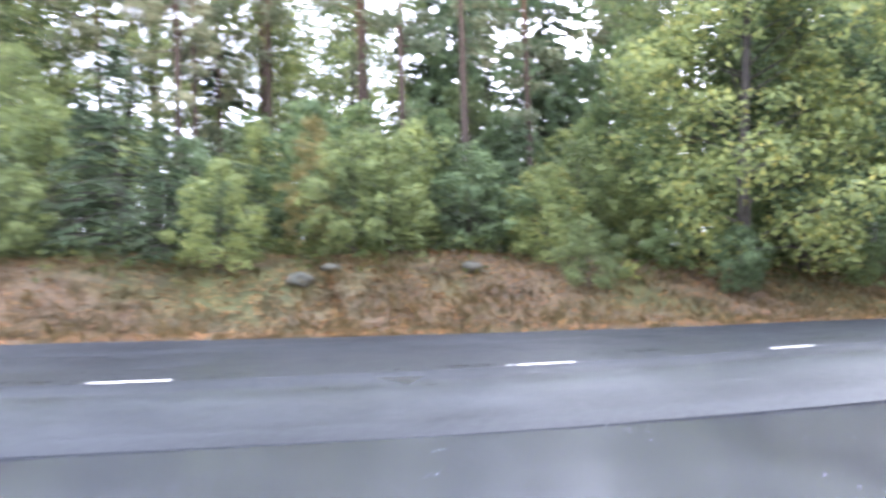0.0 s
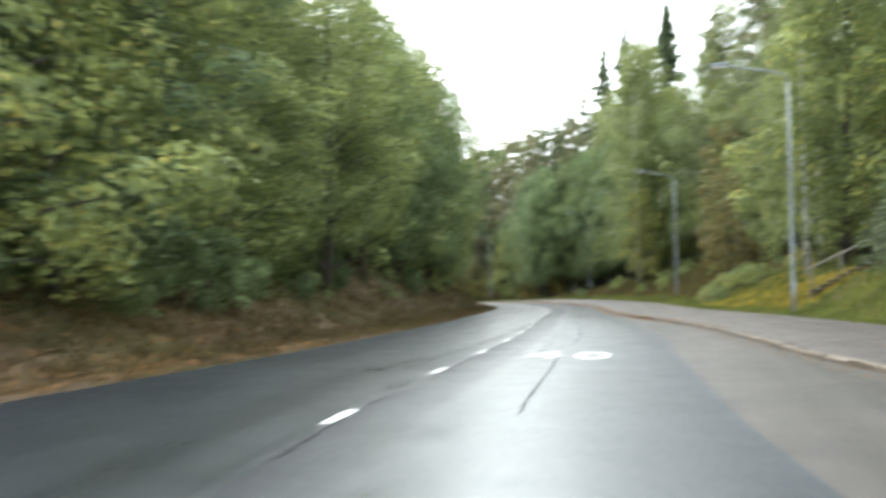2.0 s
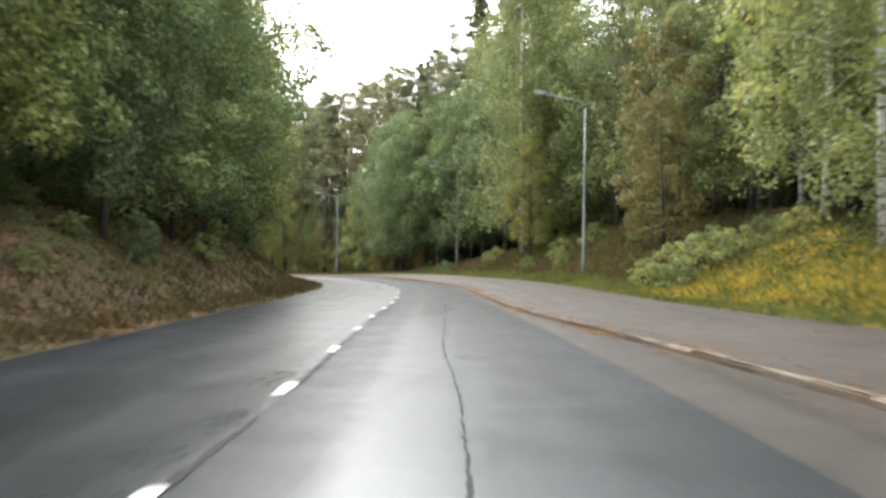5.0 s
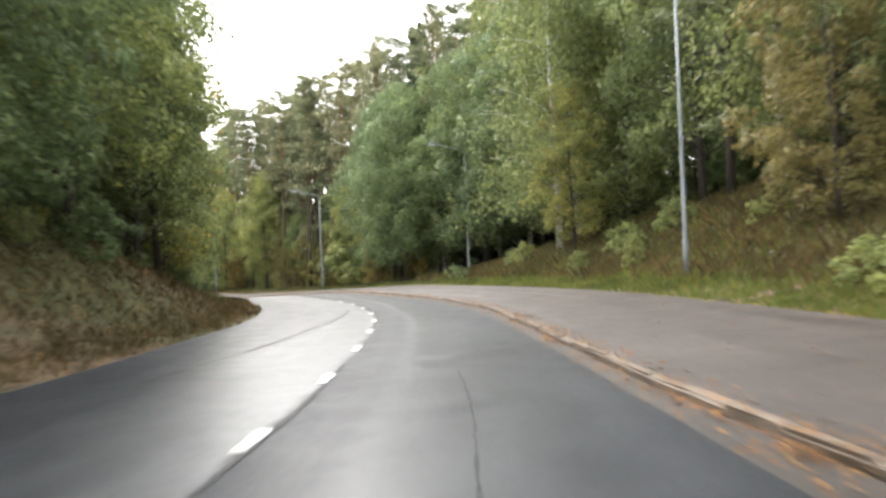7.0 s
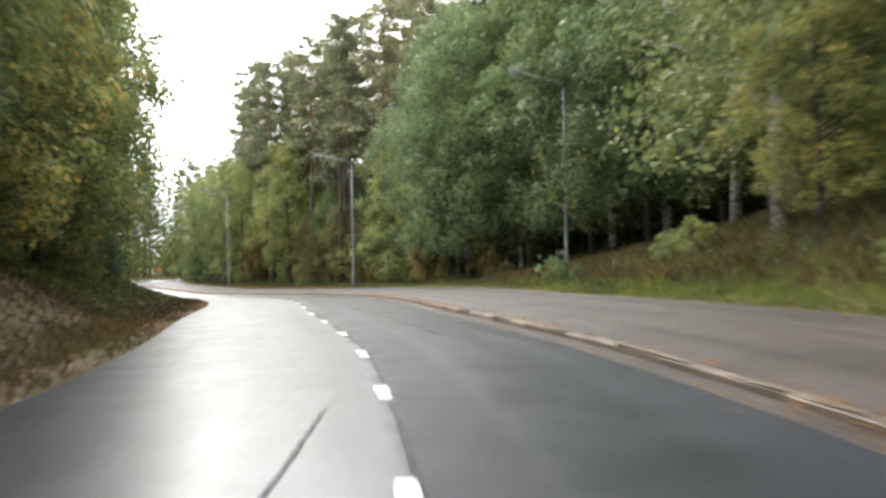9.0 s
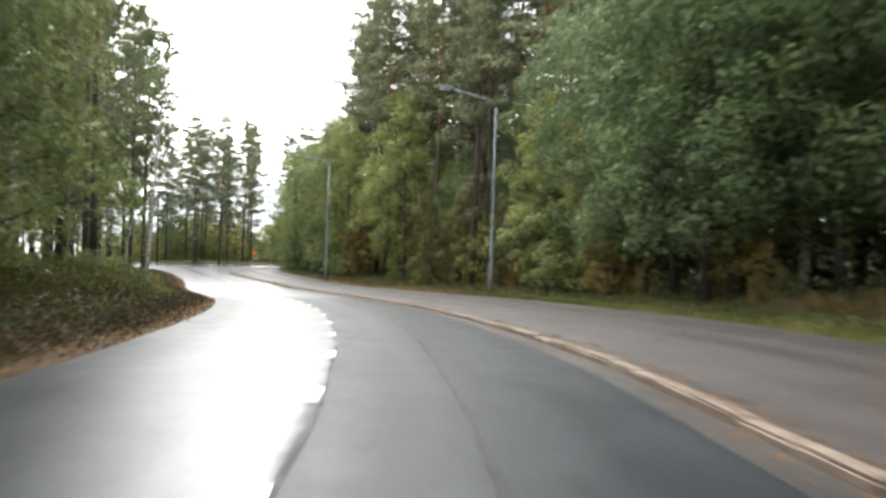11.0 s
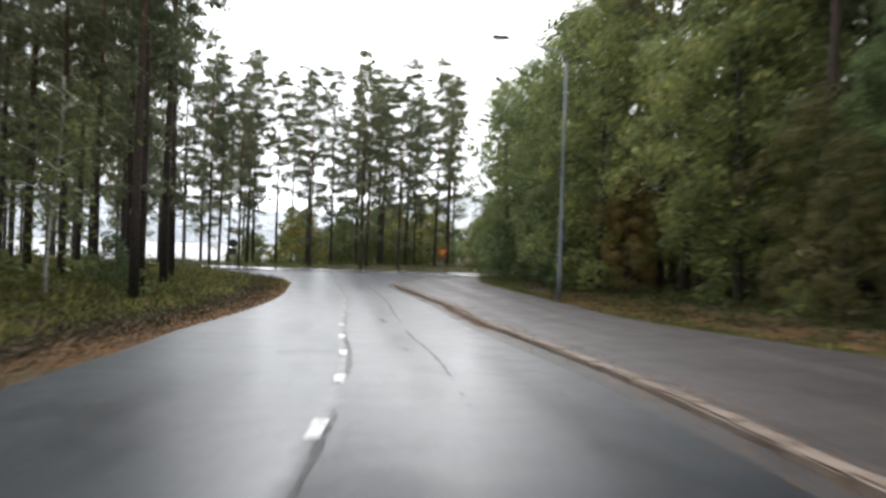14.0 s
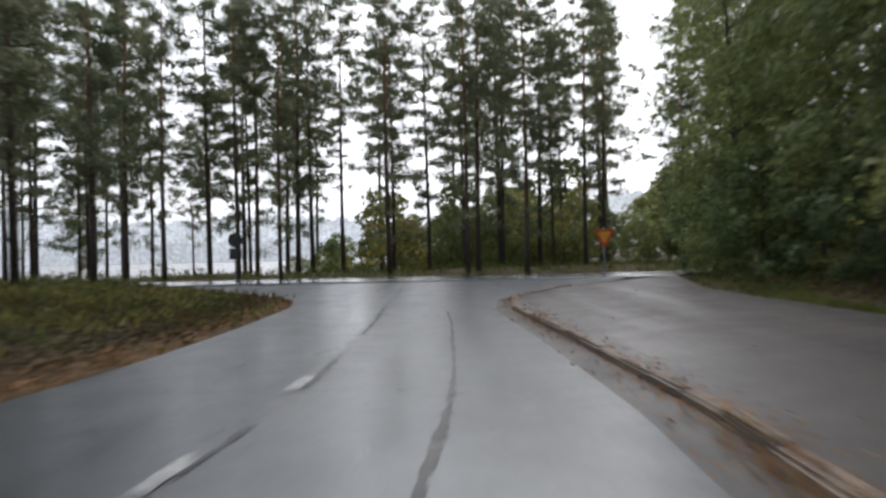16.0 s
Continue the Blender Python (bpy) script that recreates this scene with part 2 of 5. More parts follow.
def pine_bark():
    m, nt, b = material("pine_bark")
    tc = nt.nodes.new("ShaderNodeTexCoord")
    sep = nt.nodes.new("ShaderNodeSeparateXYZ")
    nt.links.new(tc.outputs["Object"], sep.inputs[0])
    d = nt.nodes.new("ShaderNodeMath")
    d.operation = "DIVIDE"
    d.inputs[1].default_value = 20.0
    nt.links.new(sep.outputs["Z"], d.inputs[0])
    col = ramp(nt, d.outputs[0], [(0.12, (0.055, 0.043, 0.036)), (0.42, (0.10, 0.066, 0.046)), (0.62, (0.24, 0.115, 0.052))]).outputs[0]
    n = noise_at(nt, 14.0, 4)
    col = mixed(nt, 1.0, col, ramp(nt, n.outputs["Fac"], [(0.3, (0.45,) * 3), (0.7, (1.35,) * 3)]).outputs[0], "MULTIPLY")
    nt.links.new(col, b.inputs["Base Color"])
    b.inputs["Roughness"].default_value = 0.9
    bump(nt, b, n.outputs["Fac"], 0.8, 0.02)
    return m


def birch_bark():
    m, nt, b = material("birch_bark")
    tc = nt.nodes.new("ShaderNodeTexCoord")
    mp = nt.nodes.new("ShaderNodeMapping")
    mp.inputs["Scale"].default_value = (3.0, 3.0, 11.0)
    nt.links.new(tc.outputs["Object"], mp.inputs[0])
    n = node(nt, "ShaderNodeTexNoise", Scale=1.6, Detail=4.0)
    nt.links.new(mp.outputs[0], n.inputs["Vector"])
    col = ramp(nt, n.outputs["Fac"], [(0.36, (0.05, 0.045, 0.04)), (0.46, (0.42, 0.41, 0.38)), (0.7, (0.62, 0.61, 0.57))]).outputs[0]
    nt.links.new(col, b.inputs["Base Color"])
    b.inputs["Roughness"].default_value = 0.75
    bump(nt, b, n.outputs["Fac"], 0.5, 0.01)
    return m


PINE_BARK, BIRCH_BARK = pine_bark(), birch_bark()
LEAF_GREEN = leaf_material("broad_leaves", [(0.0, (0.110, 0.140, 0.075)), (0.45, (0.212, 0.262, 0.108)), (0.80, (0.346, 0.380, 0.131)), (0.93, (0.538, 0.442, 0.126)), (1.0, (0.849, 0.418, 0.110))])
LEAF_DARK = leaf_material("shade_leaves", [(0.0, (0.084, 0.121, 0.072)), (0.55, (0.169, 0.234, 0.112)), (1.0, (0.292, 0.352, 0.131))])
LEAF_BIRCH = leaf_material("birch_leaves", [(0.0, (0.119, 0.156, 0.072)), (0.5, (0.213, 0.254, 0.097)), (0.86, (0.328, 0.342, 0.122)), (1.0, (0.825, 0.515, 0.114))])
LEAF_RUST = leaf_material("autumn_leaves", [(0.0, (0.075, 0.095, 0.025)), (0.35, (0.15, 0.13, 0.03)), (0.7, (0.24, 0.145, 0.04)), (1.0, (0.30, 0.11, 0.03))])
LEAF_OLIVE = leaf_material("turning_leaves", [(0.0, (0.102, 0.102, 0.054)), (0.4, (0.192, 0.174, 0.071)), (0.75, (0.276, 0.222, 0.085)), (1.0, (0.432, 0.252, 0.090))])
NEEDLE = leaf_material("pine_needles", [(0.0, (0.106, 0.137, 0.088)), (0.6, (0.211, 0.235, 0.135)), (1.0, (0.367, 0.316, 0.188))], gloss=0.7, through_light=0.25)
NEEDLE_DARK = leaf_material("spruce_needles", [(0.0, (0.042, 0.066, 0.039)), (0.6, (0.088, 0.123, 0.064)), (1.0, (0.160, 0.180, 0.091))], gloss=0.8, through_light=0.12)
GRASS = leaf_material("grass_blades", [(0.0, (0.062, 0.098, 0.024)), (0.5, (0.114, 0.157, 0.038)), (0.8, (0.190, 0.178, 0.057)), (1.0, (0.285, 0.212, 0.095))])
PALE_GRASS = leaf_material("pale_grass", [(0.0, (0.12, 0.15, 0.045)), (0.5, (0.25, 0.25, 0.08)), (1.0, (0.42, 0.34, 0.14))])
DRY_GRASS = leaf_material("dry_grass", [(0.0, (0.060, 0.048, 0.022)), (0.5, (0.116, 0.087, 0.040)), (1.0, (0.208, 0.156, 0.072))])
LITTER = leaf_material("fallen_leaves", [(0.0, (0.111, 0.053, 0.028)), (0.45, (0.221, 0.106, 0.045)), (0.75, (0.272, 0.157, 0.055)), (1.0, (0.374, 0.281, 0.100))], gloss=0.8, through_light=0.1)
YELLOW_LEAF = leaf_material("yellow_fallen_leaves", [(0.0, (0.30, 0.20, 0.04)), (0.5, (0.45, 0.34, 0.06)), (1.0, (0.55, 0.46, 0.12))], gloss=0.8, through_light=0.1)
HEATH = leaf_material("heather", [(0.0, (0.050, 0.040, 0.026)), (0.45, (0.085, 0.066, 0.036)), (0.8, (0.115, 0.098, 0.042)), (1.0, (0.16, 0.105, 0.05))], gloss=0.8, through_light=0.2)
FERN = leaf_material("forest_herbs", [(0.0, (0.035, 0.055, 0.02)), (0.5, (0.07, 0.10, 0.03)), (0.8, (0.13, 0.13, 0.04)), (1.0, (0.22, 0.13, 0.04))])


def ground_material():
    """Forest floor: brown litter, moss and thin grass in patches."""
    m, nt, b = material("forest_ground")
    big, mid, fine = noise_at(nt, 0.16, 4), noise_at(nt, 1.3, 5), noise_at(nt, 16.0, 3)
    brown = ramp(nt, mid.outputs["Fac"], [(0.3, (0.055, 0.041, 0.028)), (0.55, (0.108, 0.076, 0.047)), (0.75, (0.15, 0.105, 0.060))]).outputs[0]
    green = ramp(nt, mid.outputs["Fac"], [(0.3, (0.042, 0.048, 0.020)), (0.7, (0.082, 0.086, 0.033))]).outputs[0]
    col = mixed(nt, ramp(nt, big.outputs["Fac"], [(0.46, (0, 0, 0)), (0.60, (1, 1, 1))]).outputs[0], brown, green)
    col = mixed(nt, 1.0, col, ramp(nt, fine.outputs["Fac"], [(0.3, (0.55,) * 3), (0.7, (1.4,) * 3)]).outputs[0], "MULTIPLY")
    col = leaf_specks((0.30, 0.16, 0.05), 0.7)(nt, col)
    nt.links.new(col, b.inputs["Base Color"])
    b.inputs["Roughness"].default_value = 0.9
    b.inputs["Specular IOR Level"].default_value = 0.25
    bump(nt, b, fine.outputs["Fac"], 0.8, 0.04)
    return m


def water_material():
    m, nt, b = material("lake_water")
    n = noise_at(nt, 0.9, 4)
    b.inputs["Base Color"].default_value = (0.03, 0.04, 0.045, 1)
    b.inputs["Roughness"].default_value = 0.3
    b.inputs["Specular IOR Level"].default_value = 0.9
    bump(nt, b, n.outputs["Fac"], 1.0, 0.8)
    return m


GROUND, WATER = ground_material(), water_material()


# ---- meshes ----
def mesh_of(name, verts, faces, mat, smooth=False):
    me = bpy.data.meshes.new(name)
    me.from_pydata([tuple(v) for v in verts], [], [tuple(f) for f in faces])
    me.materials.append(mat)
    if smooth:
        me.polygons.foreach_set("use_smooth", [True] * len(me.polygons))
    me.update()
    return me


def quads_mesh(name, verts, mat):
    """verts: (n, 4, 3); a loose quad each."""
    n = len(verts)
    me = bpy.data.meshes.new(name)
    me.vertices.add(4 * n)
    me.vertices.foreach_set("co", np.ascontiguousarray(verts, dtype=np.float32).ravel())
    me.loops.add(4 * n)
    me.loops.foreach_set("vertex_index", np.arange(4 * n, dtype=np.int32))
    me.polygons.add(n)
    me.polygons.foreach_set("loop_start", np.arange(0, 4 * n, 4, dtype=np.int32))
    me.materials.append(mat)
    me.update(calc_edges=True)
    me.validate()
    return me


def tris_mesh(name, verts, mat, ways=None):
    """verts: (n, 3, 3); a loose triangle each; ways: the outward way of the clump that a leaf sits on, for soft shading."""
    n = len(verts)
    if ways is not None:
        face = np.cross(verts[:, 1] - verts[:, 0], verts[:, 2] - verts[:, 0])
        turned = (face * ways).sum(1) < 0
        verts = verts.copy()
        verts[turned] = verts[turned][:, ::-1]
        face[turned] *= -1
        face /= np.linalg.norm(face, axis=1)[:, None] + 1e-9
        ways = ways / (np.linalg.norm(ways, axis=1)[:, None] + 1e-9) + 0.45 * face
        ways /= np.linalg.norm(ways, axis=1)[:, None]
    me = bpy.data.meshes.new(name)
    me.vertices.add(3 * n)
    me.vertices.foreach_set("co", np.ascontiguousarray(verts, dtype=np.float32).ravel())
    me.loops.add(3 * n)
    me.loops.foreach_set("vertex_index", np.arange(3 * n, dtype=np.int32))
    me.polygons.add(n)
    me.polygons.foreach_set("loop_start", np.arange(0, 3 * n, 3, dtype=np.int32))
    me.materials.append(mat)
    me.update(calc_edges=True)
    me.validate()
    if ways is not None:
        me.normals_split_custom_set(np.repeat(ways, 3, 0))
    return me


def part(name, bm, mat, parent=None, label="", m=None):
    """Links a bmesh or a mesh as one mesh object under a thing or a part."""
    if isinstance(bm, bmesh.types.BMesh):
        me = bpy.data.meshes.new(name)
        bm.to_mesh(me)
        bm.free()
        me.materials.append(mat)
    else:
        me = bm
    ob = new(name, me)
    if parent is not None:
        ob.parent = parent
    if m is not None:
        ob.matrix_basis = m
    if label:
        ob["label"] = label
    return ob


def tube(path, radii, sides=7, cap=True):
    """Verts and faces of a tapered tube along a path."""
    path = [Vector(p) for p in path]
    verts, faces = [], []
    for i, p in enumerate(path):
        d = (path[min(i + 1, len(path) - 1)] - path[max(i - 1, 0)]).normalized()
        a = d.orthogonal().normalized() if abs(d.z) > 0.95 else d.cross(Vector((0, 0, 1))).normalized()
        if abs(d.z) > 0.95:
            a = (Vector((1, 0, 0)) - d * d.x).normalized()
        b = d.cross(a)
        for k in range(sides):
            w = 2 * math.pi * k / sides
            verts.append(p + radii[i] * (math.cos(w) * a + math.sin(w) * b))
    for i in range(len(path) - 1):
        for k in range(sides):
            k2 = (k + 1) % sides
            faces.append((i * sides + k, i * sides + k2, (i + 1) * sides + k2, (i + 1) * sides + k))
    if cap:
        faces.append(tuple(range(sides))[::-1])
        faces.append(tuple((len(path) - 1) * sides + k for k in range(sides)))
    return verts, faces


def joined(pieces):
    verts, faces = [], []
    for v, f in pieces:
        o = len(verts)
        verts += list(v)
        faces += [tuple(i + o for i in q) for q in f]
    return verts, faces


def box_bm(sx, sy, sz, bevel=0.0, at=(0, 0, 0)):
    bm = bmesh.new()
    bmesh.ops.create_cube(bm, size=1, matrix=Matrix.Translation(at) @ Matrix.Diagonal((sx, sy, sz, 1)))
    if bevel:
        bmesh.ops.bevel(bm, geom=bm.edges[:], offset=bevel, segments=2, affect="EDGES")
    return bm


# ---- the plan: the road's centre line, x y z ----
SPINE = [(-92, -1.0, -0.75), (-40, 3.2, -0.88), (-20, 4.7, -0.91), (-6.2, 6.0, -0.93), (-1.7, 6.85, -0.93), (1.95, 8.4, -0.95), (5.7, 10.6, -1.02), (9.7, 12.75, -1.10),
         (13.25, 14.65, -1.19), (16.7, 16.5, -1.26), (23.6, 20.45, -1.42), (33.3, 26.3, -1.66), (39.8, 30.1, -1.83), (45.6, 33.7, -1.92), (51.1, 37.6, -1.99),
         (57.1, 43.0, -2.10), (63.1, 49.5, -2.25), (70.1, 57.0, -2.50), (77.0, 65.7, -2.91), (82.9, 74.4, -3.34), (87.7, 83.0, -3.73), (91.95, 92.3, -4.04),
         (94.6, 97.9, -4.11), (97.1, 103.4, -4.10), (100.3, 111.5, -4.0), (103.4, 119.2, -3.80), (105.2, 123.7, -3.78)]


def spline(points, step):
    pts = np.array(points, float)
    pts = np.vstack([2 * pts[0] - pts[1], pts, 2 * pts[-1] - pts[-2]])
    out = []
    for i in range(1, len(pts) - 2):
        p0, p1, p2, p3 = pts[i - 1:i + 3]
        n = max(2, int(np.linalg.norm(p2 - p1) / step))
        for u in np.arange(n) / n:
            out.append(0.5 * (2 * p1 + (p2 - p0) * u + (2 * p0 - 5 * p1 + 4 * p2 - p3) * u ** 2 + (3 * p1 - p0 - 3 * p2 + p3) * u ** 3))
    out.append(pts[-2])
    return np.array(out)


LINE = spline(SPINE, 0.5)
TAN = np.gradient(LINE[:, :2], axis=0)
TAN /= np.linalg.norm(TAN, axis=1)[:, None]
RIGHT = np.stack([TAN[:, 1], -TAN[:, 0]], 1)
KEY = LINE[:, 0]
ARC = np.concatenate([[0], np.cumsum(np.linalg.norm(np.diff(LINE[:, :2], axis=0), axis=1))])
CROSS_C, CROSS_D = np.array([105.2, 123.7]), np.array([0.93, -0.368])
CROSS_D /= np.linalg.norm(CROSS_D)
CROSS_N = np.array([-CROSS_D[1], CROSS_D[0]])
CROSS_HALF = 3.6


def table(*pairs):
    xs, ys = [p[0] for p in pairs], [p[1] for p in pairs]
    return lambda k: np.interp(k, xs, ys)


left_edge = table((-92, 5.5), (-8, 5.9), (-2, 5.3), (5, 4.1), (10, 3.8), (20, 3.75), (30, 3.7), (38, 3.85), (45, 3.75), (52, 3.35), (60, 3.15), (68, 2.95), (76, 3.0), (84, 3.15), (88, 3.35), (91, 3.3), (93, 2.95), (95, 2.62), (97, 2.35), (98.5, 2.2), (100.3, 2.12), (101.2, 2.5), (102.0, 4.0), (103, 7.5), (106, 16))
seam = table((-92, 3.7), (14, 3.65), (20, 3.75), (30, 3.55), (38, 3.2), (46, 2.88), (60, 2.75), (66, 2.98), (72, 3.12), (88, 3.15), (93.5, 3.05), (95.5, 2.95), (97, 2.7), (99.5, 2.38), (100.5, 2.6), (101.8, 4.0), (103, 6.5), (106, 10))
kerb_in = table((-92, 9), (1, 10.0), (4, 7.6), (7, 6.5), (13, 5.75), (18, 5.6), (22, 5.4), (26, 4.95), (30, 4.45), (34, 3.9), (39, 3.45), (46, 3.15), (60, 3.15), (64, 3.32), (70, 3.48), (76, 3.5), (84, 3.42), (88, 3.58), (91, 3.64), (93.5, 3.5), (95.5, 3.4), (97, 3.1), (99.5, 2.7), (100.5, 2.9), (101.8, 4.4), (103, 7.5), (104.5, 13))
path_out = table((-92, 13), (4, 10.6), (13, 9.2), (25, 8.8), (35, 7.9), (45, 7.6), (60, 7.2), (67, 7.4), (74, 8.2), (82, 8.4), (92, 7.3), (100, 7.0), (102.2, 8.0), (103.4, 12), (104.5, 17))
bank_r = table((-92, 0.8), (12, 1.0), (18, 1.45), (30, 1.6), (36, 1.5), (42, 2.5), (45, 3.0), (55, 3.6), (64, 2.6), (72, 1.2), (80, 0.6), (106, 0.15))
bank_r_len = table((-92, 10), (12, 5), (18, 3.4), (32, 3.6), (38, 5.5), (45, 8.5), (60, 10), (75, 9), (106, 8))
bank_l = table((-92, 1.7), (2, 1.65), (8, 1.5), (14, 1.5), (24, 1.9), (35, 2.7), (50, 2.8), (58, 2.0), (66, 1.25), (75, 1.2), (85, 1.2), (95, 0.7), (106, 0.2))
bank_l_len = table((-92, 6.0), (4, 6.0), (12, 7), (25, 7), (35, 5.5), (55, 4.5), (66, 4.0), (106, 5))


def smooth(v):
    v = np.clip(v, 0, 1)
    return v * v * (3 - 2 * v)


def wave(x, y):
    """A soft uneven height, about -1 to 1."""
    return (np.sin(0.31 * x + 1.3) * np.cos(0.27 * y - 0.4) + 0.6 * np.sin(0.83 * x - 0.5 * y) + 0.45 * np.cos(1.37 * y + 0.9 * x + 2.0)) / 2.05


def nearest(x, y):
    x, y = np.atleast_1d(x).astype(float), np.atleast_1d(y).astype(float)
    idx = np.empty(len(x), int)
    for a in range(0, len(x), 4000):
        d = (x[a:a + 4000, None] - LINE[None, :, 0]) ** 2 + (y[a:a + 4000, None] - LINE[None, :, 1]) ** 2
        idx[a:a + 4000] = d.argmin(1)
    u = (x - LINE[idx, 0]) * RIGHT[idx, 0] + (y - LINE[idx, 1]) * RIGHT[idx, 1]
    far = np.hypot(x - LINE[idx, 0], y - LINE[idx, 1])
    return idx, np.where(np.abs(u) < far * 0.6, np.sign(u + 1e-9) * far, u)


LAKE_Z = -6.0


def height(x, y):
    """The ground's height: road bed, banks, the fall to the lake, far hills."""
    x, y = np.atleast_1d(x).astype(float), np.atleast_1d(y).astype(float)
    idx, u = nearest(x, y)
    k, z = KEY[idx], LINE[idx, 2]
    le, ki, po = left_edge(k), kerb_in(k), path_out(k)
    lift = np.where(u > po, 0.25 + bank_r(k) * smooth((u - po - 0.3) / bank_r_len(k)) + 0.05 * np.clip(u - po - 8, 0, 60), 0.0)
    lift = np.where((u > ki) & (u <= po), -0.01 + 0.165 * (u - ki) / (po - ki), lift)
    lift = np.where((u <= ki) & (u >= -le), -0.10, lift)
    lu = -u - le
    lift = np.where(u < -le, -0.04 + bank_l(k) * smooth((lu - 0.7) / bank_l_len(k)) + 0.03 * np.clip(lu - 10, 0, 30), lift)
    off = np.where(u > 0, u - po, lu)
    lift = lift + wave(x, y) * 0.22 * smooth((off - 0.8) / 4)
    z = z + lift
    # side road to the south
    side = np.abs(x + 3.2)
    z = np.where((u > 3) & (y < 9), z * smooth((side - 4) / 4) + (1 - smooth((side - 4) / 4)) * (LINE[idx, 2] - 0.06), z)
    # crossing road
    a = (x - CROSS_C[0]) * CROSS_N[0] + (y - CROSS_C[1]) * CROSS_N[1]
    c = (x - CROSS_C[0]) * CROSS_D[0] + (y - CROSS_C[1]) * CROSS_D[1]
    flat = 1 - smooth((np.abs(a) - CROSS_HALF - 0.6) / 3.0)
    z = z * (1 - flat) + (-3.86) * flat
    beyond = smooth((a - CROSS_HALF - 0.6) / 4)
    z = z * (1 - beyond) + beyond * (-3.58 + 0.12 * wave(x, y))
    # lake basin
    fall = smooth((a - 7) / 17) * smooth((12 - c) / 22)
    fall = np.maximum(fall, smooth((-u - 40) / 24) * smooth((k - 70) / 14))
    z = z * (1 - fall) + fall * (LAKE_Z - 1.6)
    # the far shore
    r = np.hypot(x - 95, y - 100)
    rise = smooth((r - 1500) / 300)
    z = z * (1 - rise) + rise * 2.0
    return z


def z_at(x, y):
    return float(height(x, y)[0])


def spot(k, u):
    """World x, y at a key along the road and metres to the right of its centre line."""
    i = int(np.searchsorted(KEY, k).clip(1, len(KEY) - 1))
    f = (k - KEY[i - 1]) / (KEY[i] - KEY[i - 1])
    p = LINE[i - 1] * (1 - f) + LINE[i] * f
    n = RIGHT[i - 1] * (1 - f) + RIGHT[i] * f
    return p[0] + n[0] * u, p[1] + n[1] * u, p[2]


# ---- ground ----
def axis(near, lo, hi, far):
    v = list(np.arange(lo, hi + 1e-6, near))
    d = near
    while v[-1] < far:
        d *= 1.28
        v.append(v[-1] + d)
    d = near
    while v[0] > -far:
        d *= 1.28
        v.insert(0, v[0] - d)
    return np.array(v)


gx, gy = axis(0.8, -40, 140, 3500), axis(0.8, -20, 160, 3500)
GX, GY = np.meshgrid(gx, gy, indexing="ij")
GZ = height(GX.ravel(), GY.ravel())
nx, ny = len(gx), len(gy)
ii, jj = np.meshgrid(np.arange(nx - 1), np.arange(ny - 1), indexing="ij")
base = (ii * ny + jj).ravel()
gverts = np.stack([GX.ravel(), GY.ravel(), GZ], 1)
gfaces = np.stack([base, base + ny, base + ny + 1, base + 1], 1)
GRID = GZ.reshape(nx, ny)


def on_ground(x, y):
    """Height of the ground sheet itself, between its grid points."""
    x, y = np.atleast_1d(x).astype(float), np.atleast_1d(y).astype(float)
    i = np.searchsorted(gx, x).clip(1, nx - 1) - 1
    j = np.searchsorted(gy, y).clip(1, ny - 1) - 1
    f, g = (x - gx[i]) / (gx[i + 1] - gx[i]), (y - gy[j]) / (gy[j + 1] - gy[j])
    return (GRID[i, j] * (1 - f) + GRID[i + 1, j] * f) * (1 - g) + (GRID[i, j + 1] * (1 - f) + GRID[i + 1, j + 1] * f) * g


ground_me = bpy.data.meshes.new("ground")
ground_me.from_pydata(gverts.tolist(), [], gfaces.tolist())
ground_me.materials.append(GROUND)
ground_me.polygons.foreach_set("use_smooth", [True] * len(ground_me.polygons))
ground = tagged(new("ground", ground_me), "forest floor of brown litter, moss and thin grass", "ground", kind="structure")

lake_me = mesh_of("water", [(-1800, 60, LAKE_Z), (1800, 60, LAKE_Z), (1800, 1900, LAKE_Z), (-1800, 1900, LAKE_Z)], [(0, 1, 2, 3)], WATER)
tagged(new("water", lake_me), "pale calm lake behind the pine trunks", "lake", kind="structure")


def hills(name, radius, a0, a1, low, high, colour, seed, label):
    """A far wooded ridge with an uneven treeline, standing beyond the water; its haze is painted into the colour."""
    r = random.Random(seed)
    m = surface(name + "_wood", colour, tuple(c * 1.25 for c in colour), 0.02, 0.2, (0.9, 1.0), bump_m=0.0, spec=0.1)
    n = int((a1 - a0) * radius / 3.0)
    verts, faces = [], []
    for i in range(n + 1):
        a = a0 + (a1 - a0) * i / n
        h = low + (high - low) * (0.5 + 0.3 * math.sin(a * 6 + seed) + 0.2 * math.sin(a * 15 + 2 * seed)) + r.uniform(0, 0.09) * high
        for d, z in ((0, LAKE_Z - 1), (0, h * 0.4), (12, h), (60, h * 0.8)):
            verts.append((95 + (radius + d) * math.cos(a), 100 + (radius + d) * math.sin(a), z))
    for i in range(n):
        for c in range(3):
            q = i * 4 + c
            faces.append((q, q + 1, q + 5, q + 4))
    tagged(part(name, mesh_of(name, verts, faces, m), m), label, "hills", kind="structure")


# pale base colours carry the haze of distance, most on the far ridge
hills("backdrop_ridge", 1350, -0.1, 3.5, 40, 95, (0.72, 0.74, 0.75), 3, "wooded hills beyond the lake, haze painted into their pale colour")
hills("backdrop_shore", 560, 1.72, 3.5, 10, 34, (0.28, 0.30, 0.26), 5, "dark wooded shore across the lake, its colour paled for haze")


